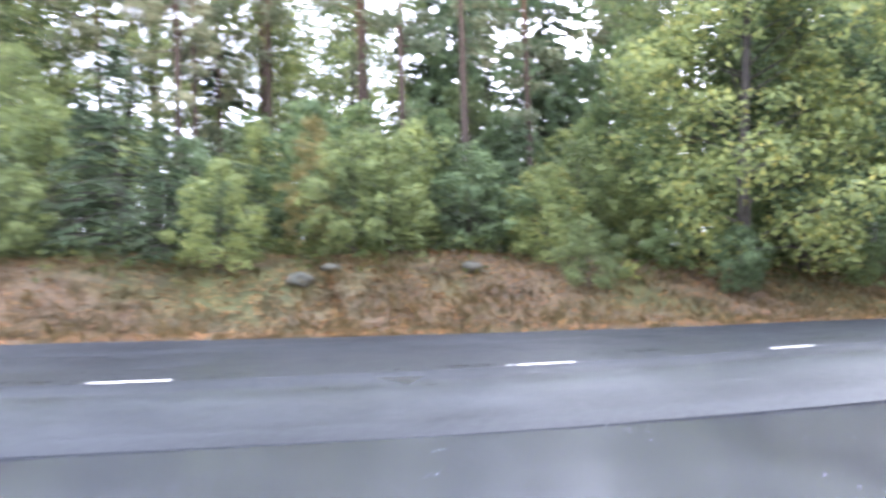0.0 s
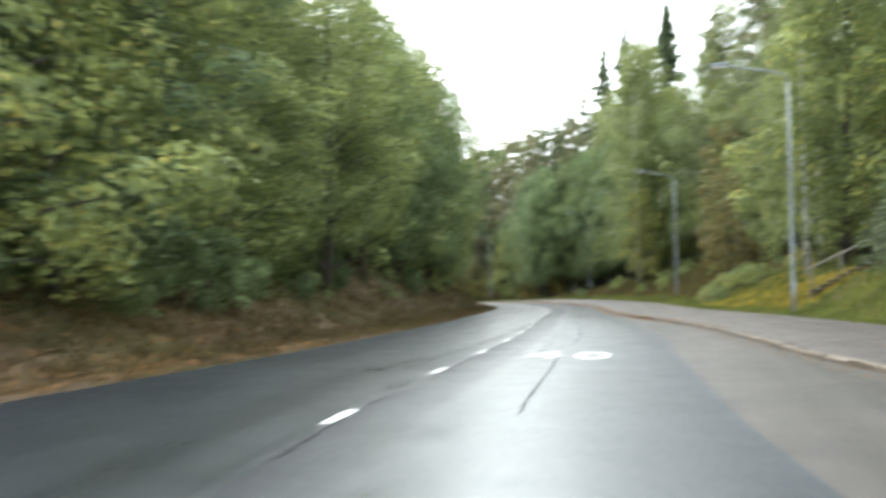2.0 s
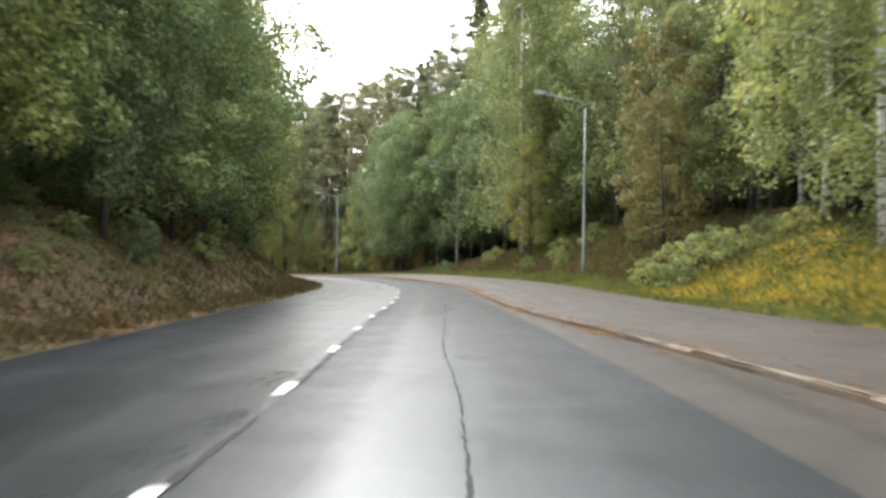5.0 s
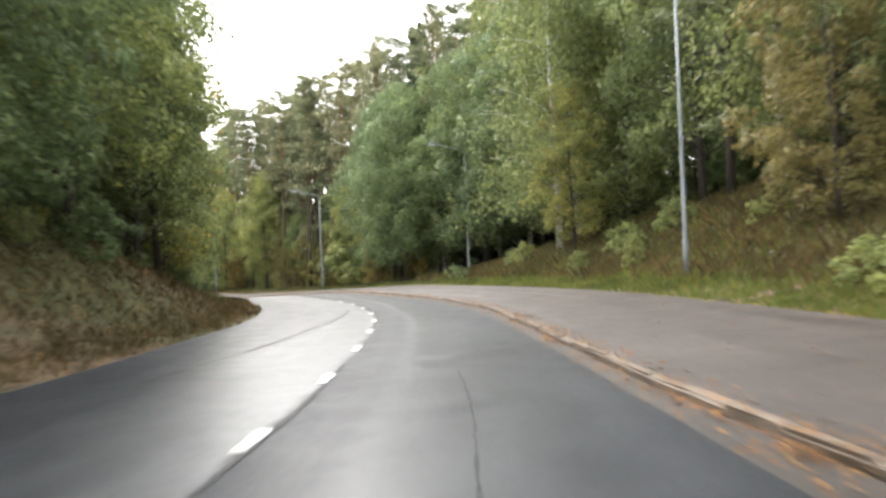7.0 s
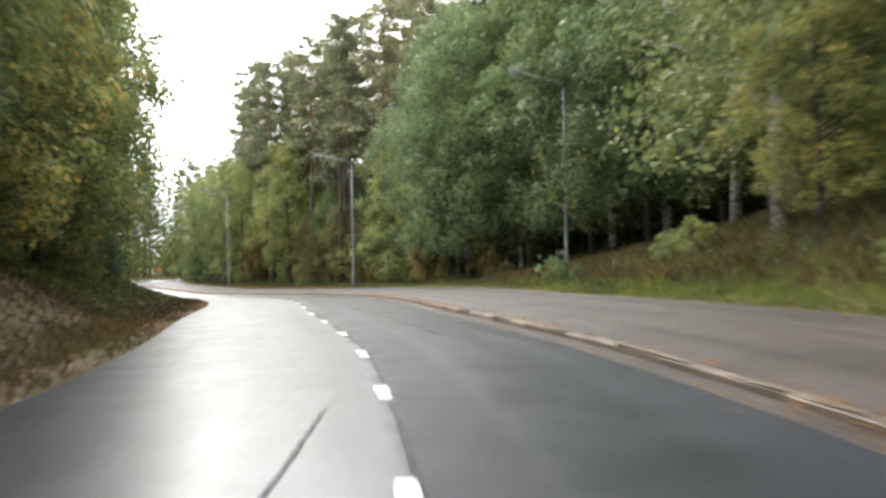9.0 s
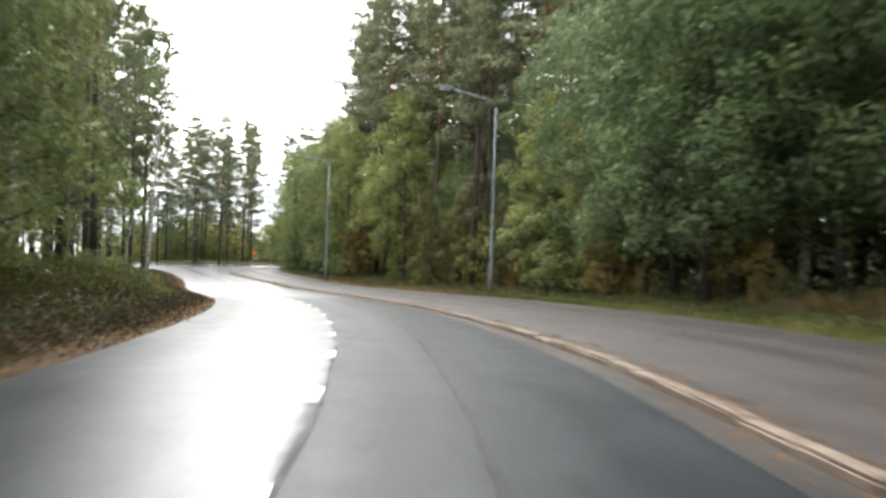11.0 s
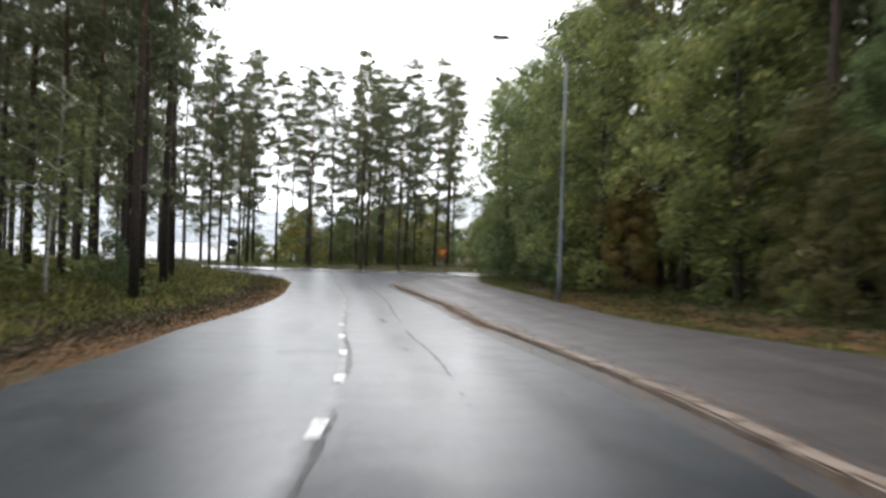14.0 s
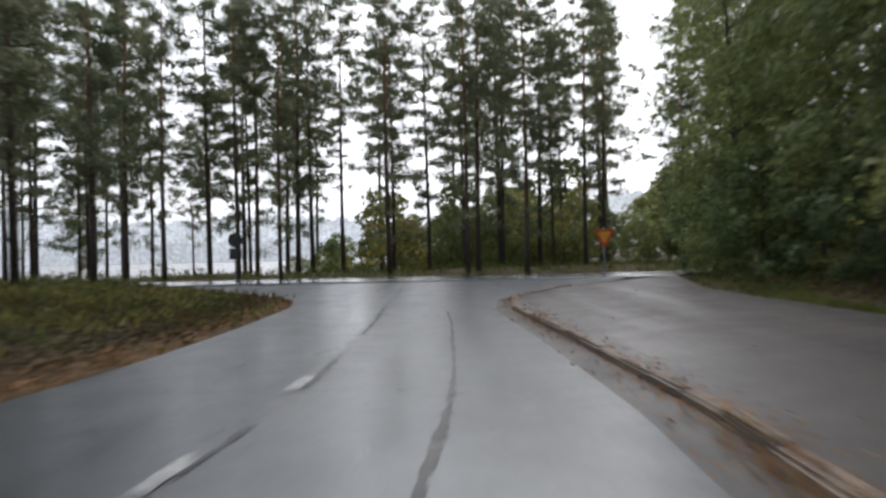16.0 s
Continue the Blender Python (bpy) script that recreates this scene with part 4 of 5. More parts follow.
def spruce(seed, h, spread, dens=1.0, size=1.0):
    """Straight stem with drooping whorls, each bough feathered with sprays."""
    r = np.random.default_rng(seed)
    pts = [np.array([0.06 * math.sin(i), 0.05 * math.cos(2 * i), h * i / 7]) for i in range(8)]
    rad = [max(0.015, h * 0.011 * (1 - 0.96 * i / 7)) for i in range(8)]
    wood, cs, ways = [tube(pts, rad, 8)], [], []
    z = 0.06 * h
    while z < h * 0.985:
        f = z / h
        reach = spread * (1 - f) ** 0.9 * (0.55 + 0.45 * min(1, f / 0.12)) * r.uniform(0.7, 1.25) + 0.2
        for b in range(6):
            w = r.uniform(0, 6.28)
            length = reach * r.uniform(0.7, 1.15)
            lp = limb(r, (0, 0, z), (math.cos(w), math.sin(w), 0.12 if f < 0.7 else 0.5), length, -0.5 if f < 0.75 else -0.1, 3)
            if length > 1.0:
                wood.append(tube(lp, [0.022, 0.014, 0.009, 0.005], 3, False))
            k = max(3, int(length * 9 * dens))
            t = r.uniform(0.12, 1.0, k)
            seg = np.minimum((t * 3).astype(int), 2)
            lpa = np.array(lp)
            p = lpa[seg] + (lpa[seg + 1] - lpa[seg]) * (t * 3 - seg)[:, None]
            side = np.array([-math.sin(w), math.cos(w), 0.0]) * r.uniform(-1, 1, k)[:, None] * (0.30 * length * (1.05 - t))[:, None]
            cs.append(p + side + np.array([0, 0, -0.10]) * r.uniform(0, 1.6, (k, 1)))
            ways.append(np.repeat([[math.cos(w), math.sin(w), -0.45]], k, 0) + side * 0.8)
        z += 0.34 / dens * r.uniform(0.8, 1.2) * (1 if f < 0.8 else 0.7)
    way = np.concatenate(ways)
    return joined(wood), cards(r, np.concatenate(cs), 0.24 * size, 0.075 * size, way, 0.35), way * (0.6, 0.6, 0) + (0, 0, 0.8)


def pine(seed, h, spread, leaves, bare=0.52, size=1.0, boughs=38):
    """Tall bare stem with dead twigs below, and an open ragged crown of flat needle sprays."""
    r = np.random.default_rng(seed)
    pts = stem(r, h, 0.22)
    rad = [max(0.025, h * 0.0088 * (1 - 0.88 * i / 7)) for i in range(8)]
    wood, seats = [tube(pts, rad, 7)], []
    for i in range(16):
        f = r.uniform(0.14, bare + 0.05)
        w = r.uniform(0, 6.28)
        lp = limb(r, on_stem(pts, f), (math.cos(w), math.sin(w), r.uniform(-0.25, 0.15)), r.uniform(0.4, 1.5), -0.3, 3)
        wood.append(tube(lp, [0.016, 0.011, 0.008, 0.004], 3, False))
        if r.uniform() < 0.4:
            seats += [lp[3], lp[2]]
    for i in range(boughs):
        f = bare + (0.99 - bare) * (i + r.uniform(0, 1)) / boughs
        g = (f - bare) / (1 - bare)
        w = 2.4 * i + r.uniform(-0.9, 0.9)
        reach = spread * (0.5 + 0.75 * math.sin(math.pi * min(1, 0.15 + 0.7 * g))) * r.uniform(0.4, 1.25) * (1 - 0.55 * g)
        lp = limb(r, on_stem(pts, f), (math.cos(w), math.sin(w), r.uniform(-0.15, 0.35)), reach, 0.15, 4)
        wood.append(tube(lp, [0.04 * (1.15 - g), 0.026, 0.018, 0.012, 0.006], 3, False))
        for j in (2, 3, 3, 4, 4):
            side = r.normal(size=3) * (0.30, 0.30, 0.10) * (0.5 + 0.5 * reach / spread)
            seats.append(lp[j] + side)
    seats = np.array(seats)
    per = leaves // len(seats)
    big = np.repeat(r.uniform(0.5, 1.3, len(seats)), per)[:, None]
    c = np.repeat(seats, per, 0) + r.normal(size=(per * len(seats), 3)) * (0.25, 0.25, 0.15) * big
    return joined(wood), cards(r, c, 0.13 * size, 0.032 * size, np.repeat([[0, 0, 0.4]], len(c), 0), 1.0), (c - np.repeat(seats, per, 0)) * (2.0, 2.0, 4.0) + c * (0.3 / spread, 0.3 / spread, 0) + (0, 0, 0.4)


def grow(name, made, bark, foliage, label, category, crown_name="crown"):
    (v, f), leaves, away = made
    root = new(name)
    part("trunk", mesh_of(name + "_trunk", v, f, bark, True), bark, root)
    part(crown_name, tris_mesh(name + "_crown", leaves, foliage, away), foliage, root)
    tagged(root, label, category)
    return root


def kinds():
    L = {}
    L["broad"] = [grow("deciduous_tree", broadleaf(10 + i, 14, 3.1, 9500, 90, 0.10 + 0.03 * i, 0.105, belly=0.30 + 0.05 * i), BARK, LEAF_GREEN, "tall green broadleaf tree with some yellowing leaves", "tree") for i in range(4)]
    L["shade"] = [grow("deciduous_tree", broadleaf(20 + i, 12, 3.0, 8500, 80, 0.08, 0.105), BARK, LEAF_DARK, "dense dark green broadleaf tree at the wood's edge", "tree") for i in range(3)]
    L["near_broad"] = [grow("deciduous_tree", broadleaf(110 + i, 11, 2.5, 22000, 120, 0.04 + 0.05 * i, 0.056, belly=0.32 + 0.06 * i), BARK, LEAF_GREEN, "leafy green broadleaf tree beside the road", "tree") for i in range(3)]
    L["near_shade"] = [grow("deciduous_tree", broadleaf(114 + i, 11, 2.6, 21000, 110, 0.10, 0.058, belly=0.4), BARK, LEAF_DARK, "dark green broadleaf tree beside the road", "tree") for i in range(2)]
    L["turning"] = [grow("deciduous_tree", broadleaf(118 + i, 6, 1.5, 8000, 60, 0.06, 0.05), BARK, LEAF_OLIVE, "small tree with olive and brownish autumn leaves", "tree") for i in range(2)]
    L["back"] = [grow("deciduous_tree", broadleaf(25 + i, 12, 3.2, 2600, 60, 0.06, 0.23), BARK, LEAF_DARK, "broadleaf tree deep in the wood", "tree") for i in range(3)]
    L["light_bush"] = [grow("bush", broadleaf(86 + i, 3.6, 1.5, 3400, 40, 0.08, 0.075, girth=0.010), BARK, LEAF_BIRCH, "yellow-green bush behind the pines", "bush") for i in range(2)]
    L["rust"] = [grow("deciduous_tree", broadleaf(30 + i, 8, 1.7, 5200, 60, 0.12, 0.085), BARK, LEAF_RUST, "young tree turning orange and rust in autumn", "tree") for i in range(2)]
    L["birch"] = [grow("birch_tree", birch(40 + i, 16, 2.7, 17000, 0.0, 0.10), BIRCH_BARK, LEAF_BIRCH, "white-stemmed birch with hanging yellow-green leaves", "birch") for i in range(3)]
    L["lean_birch"] = [grow("birch_tree", birch(48, 13, 1.7, 2600, 0.10, 0.55), BIRCH_BARK, LEAF_BIRCH, "slender leaning birch with a pale stem", "birch")]
    L["spruce"] = [grow("spruce_tree", spruce(50 + i, 20, 3.8, 1.15, 1.0), BARK, NEEDLE_DARK, "tall dark narrow spruce", "spruce") for i in range(2)]
    L["young_spruce"] = [grow("young_spruce", spruce(56, 4.6, 1.7, 2.2, 0.36), BARK, NEEDLE_DARK, "young dark green spruce at the wood's edge", "spruce")]
    L["pine"] = [grow("pine_tree", pine(60 + i, 19, 2.0, 6600, 0.36 + 0.06 * i, 1.12), PINE_BARK, NEEDLE, "tall pine with a bare reddish trunk and open crown", "pine") for i in range(4)]
    L["low_pine"] = [grow("pine_tree", pine(66 + i, 20, 2.4, 9800, 0.25 + 0.05 * i, 1.12, 54), PINE_BARK, NEEDLE, "tall dark pine with a dense low crown", "pine") for i in range(2)]
    L["bush"] = [grow("bush", broadleaf(70 + i, 3.6, 1.5, 4200, 42, 0.06, 0.062, girth=0.010), BARK, LEAF_GREEN, "leafy green bush at the edge of the wood", "bush") for i in range(3)]
    L["dark_bush"] = [grow("bush", broadleaf(76 + i, 3.2, 1.5, 3200, 36, 0.05, 0.070, girth=0.010), BARK, LEAF_DARK, "low dark green bush under the trees", "bush") for i in range(2)]
    L["low_bush"] = [grow("low_bush", broadleaf(80 + i, 1.3, 0.8, 1700, 26, 0.03, 0.042, girth=0.01), BARK, LEAF_GREEN, "low leafy shrub on the bank", "shrub") for i in range(2)]
    L["sapling"] = [grow("sapling", birch(90, 4.2, 0.8, 700, 0.03, 0.4), BIRCH_BARK, LEAF_BIRCH, "thin pale sapling with few leaves", "sapling")]
    return L


KINDS = kinds()
SIZE = {"near_broad": 11, "near_shade": 11, "turning": 6, "broad": 14, "shade": 12, "back": 12, "light_bush": 3.6, "rust": 8, "birch": 16, "lean_birch": 13, "spruce": 20, "young_spruce": 4.6, "pine": 19, "low_pine": 20, "bush": 3.6, "dark_bush": 3.2, "low_bush": 1.3, "sapling": 4.2}
GROUPS = {"near_broad": "broadleaf trees of the wood", "near_shade": "broadleaf trees of the wood", "turning": "young autumn trees", "broad": "broadleaf trees of the wood", "shade": "broadleaf trees of the wood", "back": "broadleaf trees of the wood", "light_bush": "bushes behind the pines", "rust": "young autumn trees", "birch": "birches by the road", "lean_birch": "birches by the road", "spruce": "spruces of the wood",
          "young_spruce": "young spruces", "pine": "pines of the wood", "low_pine": "pines of the wood", "bush": "bushes at the wood's edge", "dark_bush": "bushes at the wood's edge", "low_bush": "low shrubs on the bank", "sapling": "saplings"}
TALL_LEAFY = ("near_broad", "near_shade", "shade", "broad", "back", "birch")
used = {}
stood = []
tr = random.Random(11)


def plant(kind, x, y, h, turn=None, wide=1.0):
    """One tree of a kind, scaled to a height, standing on the ground."""
    n = used.get(kind, 0)
    used[kind] = n + 1
    proto = KINDS[kind][n % len(KINDS[kind])]
    s = h / SIZE[kind]
    w = s * wide
    z = z_at(x, y) - 0.06 * min(1, s)
    turn = tr.uniform(0, 360) if turn is None else turn
    if n < len(KINDS[kind]):
        ob = proto
        ob["group"] = GROUPS[kind]
    else:
        ob = copy_thing(proto, Matrix())
    ob.matrix_basis = pose(x, y, z, 0, 0, turn) @ Matrix.Diagonal((w, w, s, 1))
    stood.append((x, y))
    return ob


def row(mix, k0, k1, u0, u1, spacing, hs, gap, seed, wide=(0.85, 1.15)):
    """Fills a stretch between two offsets with a mix of kinds, keeping a distance between stems."""
    r = random.Random(seed)
    names, weights = list(mix), list(mix.values())
    tries = int((k1 - k0) * abs(u1 - u0) / (spacing * spacing) * 1.5) + 3
    for _ in range(tries):
        k, u = r.uniform(k0, k1), r.uniform(u0, u1)
        x, y, _z = spot(k, u)
        _i, uu = nearest(x, y)
        if abs(abs(uu[0]) - abs(u)) > 0.6:
            continue
        if any((x - a) ** 2 + (y - b) ** 2 < gap * gap for a, b in stood):
            continue
        kind = r.choices(names, weights)[0]
        lo, hi = hs[kind] if isinstance(hs, dict) else hs
        h, w = r.uniform(lo, hi), r.uniform(*wide)
        if 86.6 < k < 93.6 and 11.5 < u < 19 and kind in TALL_LEAFY:
            continue  # bare pine stems show through here
        plant(kind, x, y, h, wide=w)


def plants(*rows):
    """Single trees by world x, y: kind, x, y, height."""
    for kind, x, y, h in rows:
        plant(kind, x, y, h)


def by_road(*rows):
    """Single trees by their place along the road: kind, key, metres to the right, height."""
    for kind, k, u, h in rows:
        x, y, _z = spot(k, u)
        plant(kind, x, y, h)


# edge of the wood by the junction and the high right bank
plants(("near_broad", 110.6, 111.8, 11), ("near_broad", 112.2, 108.2, 14), ("birch", 109.9, 106.6, 13), ("near_broad", 108.6, 103.4, 13), ("near_broad", 107.2, 100.4, 13), ("near_broad", 113.8, 112.8, 12), ("near_broad", 111.8, 104.2, 13),
       ("turning", 110.2, 99.2, 7), ("dark_bush", 109.4, 109.6, 3.4), ("dark_bush", 108.5, 105.3, 3.2), ("dark_bush", 111.4, 113.6, 3.6), ("dark_bush", 107.3, 102.0, 2.8), ("rust", 109.0, 101.5, 4.5), ("turning", 106.4, 98.0, 5),
       ("broad", 40.2, 14.8, 17), ("birch", 39.6, 16.2, 16), ("birch", 71.2, 40.3, 23), ("birch", 74.6, 40.6, 24), ("birch", 78.0, 43.2, 24), ("near_broad", 73.4, 37.6, 17), ("near_broad", 77.4, 40.2, 18),
       ("birch", 85.6, 51.0, 21), ("near_broad", 88.0, 53.6, 17), ("birch", 83.0, 47.4, 22))
# tall trees of the right bank
plants(("birch", 89.6, 58.2, 18), ("near_shade", 82.2, 44.4, 17), ("spruce", 89, 50.5, 31), ("spruce", 94, 56.0, 31), ("pine", 98, 61, 27), ("spruce", 84, 43, 30), ("spruce", 91, 46, 33),
       ("pine", 100, 68, 24), ("pine", 102, 73, 24), ("pine", 104, 77, 24), ("turning", 60.0, 26.4, 11), ("turning", 56.1, 26.0, 7.2), ("birch", 64.5, 28.6, 21), ("near_broad", 62.8, 25.4, 18),
       ("birch", 60.6, 22.6, 20), ("near_broad", 57.4, 22.4, 15), ("birch", 55.4, 20.0, 20), ("near_broad", 68.4, 32.4, 18), ("birch", 50.5, 18.6, 19), ("near_broad", 68.5, 65.6, 13), ("near_shade", 79.6, 36.6, 17),
       ("near_shade", 84.0, 39.4, 17), ("lean_birch", 83.0, 86.7, 13), ("sapling", 85.8, 94.4, 5.0))
# pines on both sides of the junction
plants(("near_shade", 87.6, 60.4, 16), ("near_shade", 90.2, 62.8, 17), ("spruce", 92.5, 61.5, 22), ("near_shade", 93.0, 65.5, 16), ("spruce", 95.5, 64.0, 23), ("near_shade", 96.0, 68.2, 15), ("pine", 89.0, 100.5, 17),
       ("pine", 90.3, 103.2, 18), ("pine", 91.2, 106.0, 17), ("pine", 88.2, 97.2, 16), ("pine", 90.0, 107.5, 18), ("pine", 101.8, 82.3, 23), ("pine", 103.4, 80.2, 23), ("pine", 105.6, 85.1, 24),
       ("pine", 112.5, 93.1, 24), ("pine", 109, 90, 23), ("pine", 106.8, 95.4, 22), ("pine", 108.6, 98.4, 23), ("pine", 107.8, 92.6, 22), ("pine", 110.6, 101.4, 23), ("pine", 112.2, 105.2, 23),
       ("pine", 110.4, 95.8, 24), ("low_pine", 94.0, 125.9, 16), ("low_pine", 91.6, 117.6, 18))
# pines by the lake, young trees round the stairs
plants(("low_pine", 89.8, 115.0, 15), ("low_pine", 92.1, 119.3, 17), ("low_pine", 87.6, 121.0, 17), ("low_pine", 90.6, 126.5, 16), ("low_pine", 84.6, 117.0, 15.5), ("low_pine", 80.5, 104.0, 15), ("pine", 103.9, 140.9, 15),
       ("pine", 110.3, 128.6, 14.5), ("pine", 113.6, 133.1, 15), ("low_pine", 86.3, 112.2, 15), ("low_pine", 83.6, 108.0, 15), ("young_spruce", 30.2, 10.4, 4.0), ("young_spruce", 31.4, 9.4, 5.0), ("young_spruce", 28.8, 9.3, 3.4),
       ("young_spruce", 32.6, 11.0, 4.6), ("dark_bush", 33.6, 10.2, 3.8), ("dark_bush", 34.6, 9.0, 4.2), ("young_spruce", 35.2, 10.3, 4.6), ("young_spruce", 39.5, 10.2, 5.5), ("dark_bush", 38.2, 9.2, 4.0), ("dark_bush", 40.5, 8.6, 4.5),
       ("dark_bush", 38.8, 7.4, 5.0), ("rust", 97.0, 71.5, 4.5))
# left verge of the last bend
by_road(("near_broad", 69.5, -8.2, 13), ("birch", 72.5, -8.8, 15), ("near_broad", 74.5, -9.8, 13), ("birch", 79.5, -8.6, 14), ("pine", 81.5, -10.2, 16), ("pine", 92.6, -8.6, 16), ("pine", 94.8, -9.6, 16),
        ("birch", 91, -9.6, 15), ("low_pine", 94.0, -8.0, 14), ("low_pine", 96.6, -8.8, 14), ("low_pine", 95.6, -11.2, 14), ("low_pine", 98.2, -10.4, 14), ("pine", 81.2, -8.0, 16), ("pine", 83.8, -7.6, 17),
        ("pine", 86.6, -8.4, 16), ("low_pine", 85, -9.6, 13.5), ("low_pine", 87, -10.6, 14), ("low_pine", 86, -13, 14), ("pine", 84.5, -11.6, 17))
# left bank and the autumn trees behind the footpath
by_road(("low_pine", 88.3, -12.2, 14), ("low_pine", 90, -9.6, 13.5), ("low_pine", 92, -10.4, 13.5), ("light_bush", 55, 10.2, 1.3), ("light_bush", 57.5, 9.6, 1.1), ("bush", -1, -11.6, 3.2), ("bush", 0.8, -11.0, 3.0),
        ("bush", 2.2, -11.8, 3.4), ("dark_bush", 4.0, -10.9, 2.8), ("bush", 5.6, -10.7, 2.6), ("bush", 6.8, -11.4, 3.4), ("back", 0.5, -15.5, 4.6), ("back", 2.8, -15.8, 4.8), ("back", 5, -15.4, 5),
        ("back", 7, -15.8, 5), ("back", -2, -15.6, 4.6), ("near_broad", 66.5, -7.6, 14), ("near_shade", 68.6, -7.7, 14), ("rust", 77.5, 12.0, 4.6))
# shade trees of the left bank, pines of the right one
by_road(("turning", 82, 11.9, 5), ("turning", 91.4, 11.8, 4.6), ("rust", 97, 11.2, 4.6), ("near_shade", 56.5, -9.8, 15), ("near_shade", 59.6, -9.4, 15), ("near_shade", 62.2, -9.6, 15), ("near_shade", 65.6, -8.8, 14),
        ("near_shade", 68, -10.2, 14), ("near_shade", 71, -11, 15), ("near_shade", 76, -11.8, 15), ("pine", 79.5, -12.8, 17), ("pine", 82.5, -12.4, 16), ("low_pine", 77, -9.4, 15), ("low_pine", 83.5, -9.6, 14),
        ("pine", 50, 15.5, 21), ("pine", 53, 17, 21), ("low_pine", 55.5, 14.8, 20), ("low_pine", 47.5, 16.5, 21))
# right verge behind the last lamps
by_road(("light_bush", 84, 12.7, 5.6), ("light_bush", 86.3, 13.0, 6.2), ("turning", 88.8, 13.6, 5.6), ("bush", 89.8, 14.0, 4.2), ("bush", 88.2, 14.8, 4.4), ("turning", 90.4, 13.2, 6.6), ("near_shade", 92.0, 14.4, 8.5),
        ("near_shade", 90.2, 16.5, 8.5), ("near_shade", 88.4, 18, 9), ("near_broad", 94.3, 12.4, 14), ("turning", 92.6, 12.6, 6.4), ("near_broad", 86.2, 15.8, 15), ("near_broad", 94.6, 13.6, 14), ("near_broad", 96, 14.2, 15),
        ("near_shade", 68.5, 16.2, 16))
# right of the long bend: dark leaf kinds picked to carry the canopy's shade
by_road(("near_shade", 71, 15.4, 17), ("near_shade", 73.6, 15.0, 17), ("near_shade", 76.4, 14.0, 17), ("near_shade", 79, 13.6, 15), ("shade", 70, 16.4, 17), ("shade", 72.8, 16.6, 18), ("shade", 75.4, 16.4, 18),
        ("shade", 78, 16.8, 17), ("near_broad", 83, 12.8, 9), ("near_broad", 85.6, 12.6, 10), ("near_broad", 61.0, 12.2, 8.5), ("dark_bush", 68.0, 9.4, 0.9), ("dark_bush", 69.2, 9.6, 1.0), ("dark_bush", 67.2, 9.3, 0.7),
        ("birch", 73.0, -7.2, 14))
for k, u, h in ((78, 14.5, 22), (80.5, 17, 23), (83, 13.5, 22), (85, 16.5, 24), (87, 13.6, 23), (88.5, 18, 24), (90, 14.2, 23), (91.5, 16.5, 22), (93, 13.4, 23), (94.6, 17.5, 23), (96, 14, 22), (97.6, 16.2, 23), (99, 13.2, 21), (100.6, 15.5, 22)):
    x, y, _z = spot(k, u)
    plant("pine", x, y, h)

H_L = {"low_pine": (18, 22), "near_broad": (9, 14), "near_shade": (9, 13), "turning": (3, 6.5), "broad": (12, 17), "shade": (10, 15), "birch": (13, 18), "spruce": (15, 22), "pine": (18, 23), "rust": (5, 9), "bush": (3, 4.8), "dark_bush": (2.4, 3.8), "young_spruce": (2.5, 5.5), "low_bush": (0.7, 1.5), "sapling": (3, 5), "back": (10, 15), "light_bush": (3, 5)}
LOW = {**H_L, "broad": (6, 9), "shade": (6, 9)}
# left of the road: bushes in front, wood behind
for k, u, h in ((-13, -12.6, 5.0), (-9.4, -12.2, 5.5), (-8, -11.2, 3.4), (3.2, -11.2, 3.0), (5.5, -11.8, 4.0)):
    x, y, _z = spot(k, u)
    plant("young_spruce", x, y, h)
row({"bush": 6, "dark_bush": 3, "young_spruce": 1.2, "turning": 0.5}, -25, 9, -13.2, -10.2, 1.6, {**H_L, "bush": (2.2, 4.0), "dark_bush": (1.6, 3.2), "turning": (2, 4)}, 1.3, 1)
row({"bush": 3, "broad": 0.6, "turning": 0.5, "back": 2, "young_spruce": 1}, -27, 12, -20, -13.2, 2.6, {**LOW, "bush": (3, 5), "back": (4, 6), "turning": (2.5, 4.5)}, 1.7, 30)
row({"pine": 5, "birch": 1}, -26, 9, -19, -11.2, 2.7, {**H_L, "pine": (14, 19)}, 1.6, 33)
row({"pine": 5, "broad": 2, "spruce": 0.6}, -30, 9, -36, -15, 4.0, H_L, 2.2, 2)
row({"back": 1}, -44, 24, -50, -30, 5.4, {"back": (7, 9)}, 3.2, 31)
row({"near_broad": 4, "near_shade": 3, "birch": 0.6}, 9, 34, -11.0, -7.9, 2.6, {**H_L, "near_broad": (13, 17), "near_shade": (12, 16)}, 2.2, 3)
row({"broad": 4, "shade": 2, "birch": 1, "turning": 0.3}, 9, 34, -14.5, -10.6, 2.6, H_L, 2.0, 39)
row({"bush": 2, "dark_bush": 4, "young_spruce": 1}, 8, 62, -13.5, -10.4, 2.6, {**H_L, "bush": (2, 4)}, 1.3, 4)
row({"back": 5, "pine": 2, "spruce": 1}, 8, 34, -28, -12.5, 3.8, H_L, 2.6, 5)
row({"near_broad": 4, "near_shade": 3, "birch": 0.6}, 34, 64, -10.4, -7.3, 2.7, {**H_L, "near_broad": (12, 15), "near_shade": (11.5, 14.5), "birch": (13, 15)}, 2.3, 6)
row({"broad": 5, "shade": 3, "birch": 1}, 34, 66, -14.0, -9.6, 2.6, {**H_L, "broad": (14, 18)}, 2.0, 40)
row({"back": 4, "pine": 2}, 34, 64, -27, -13, 4.0, {**H_L, "back": (13, 17)}, 2.6, 7)
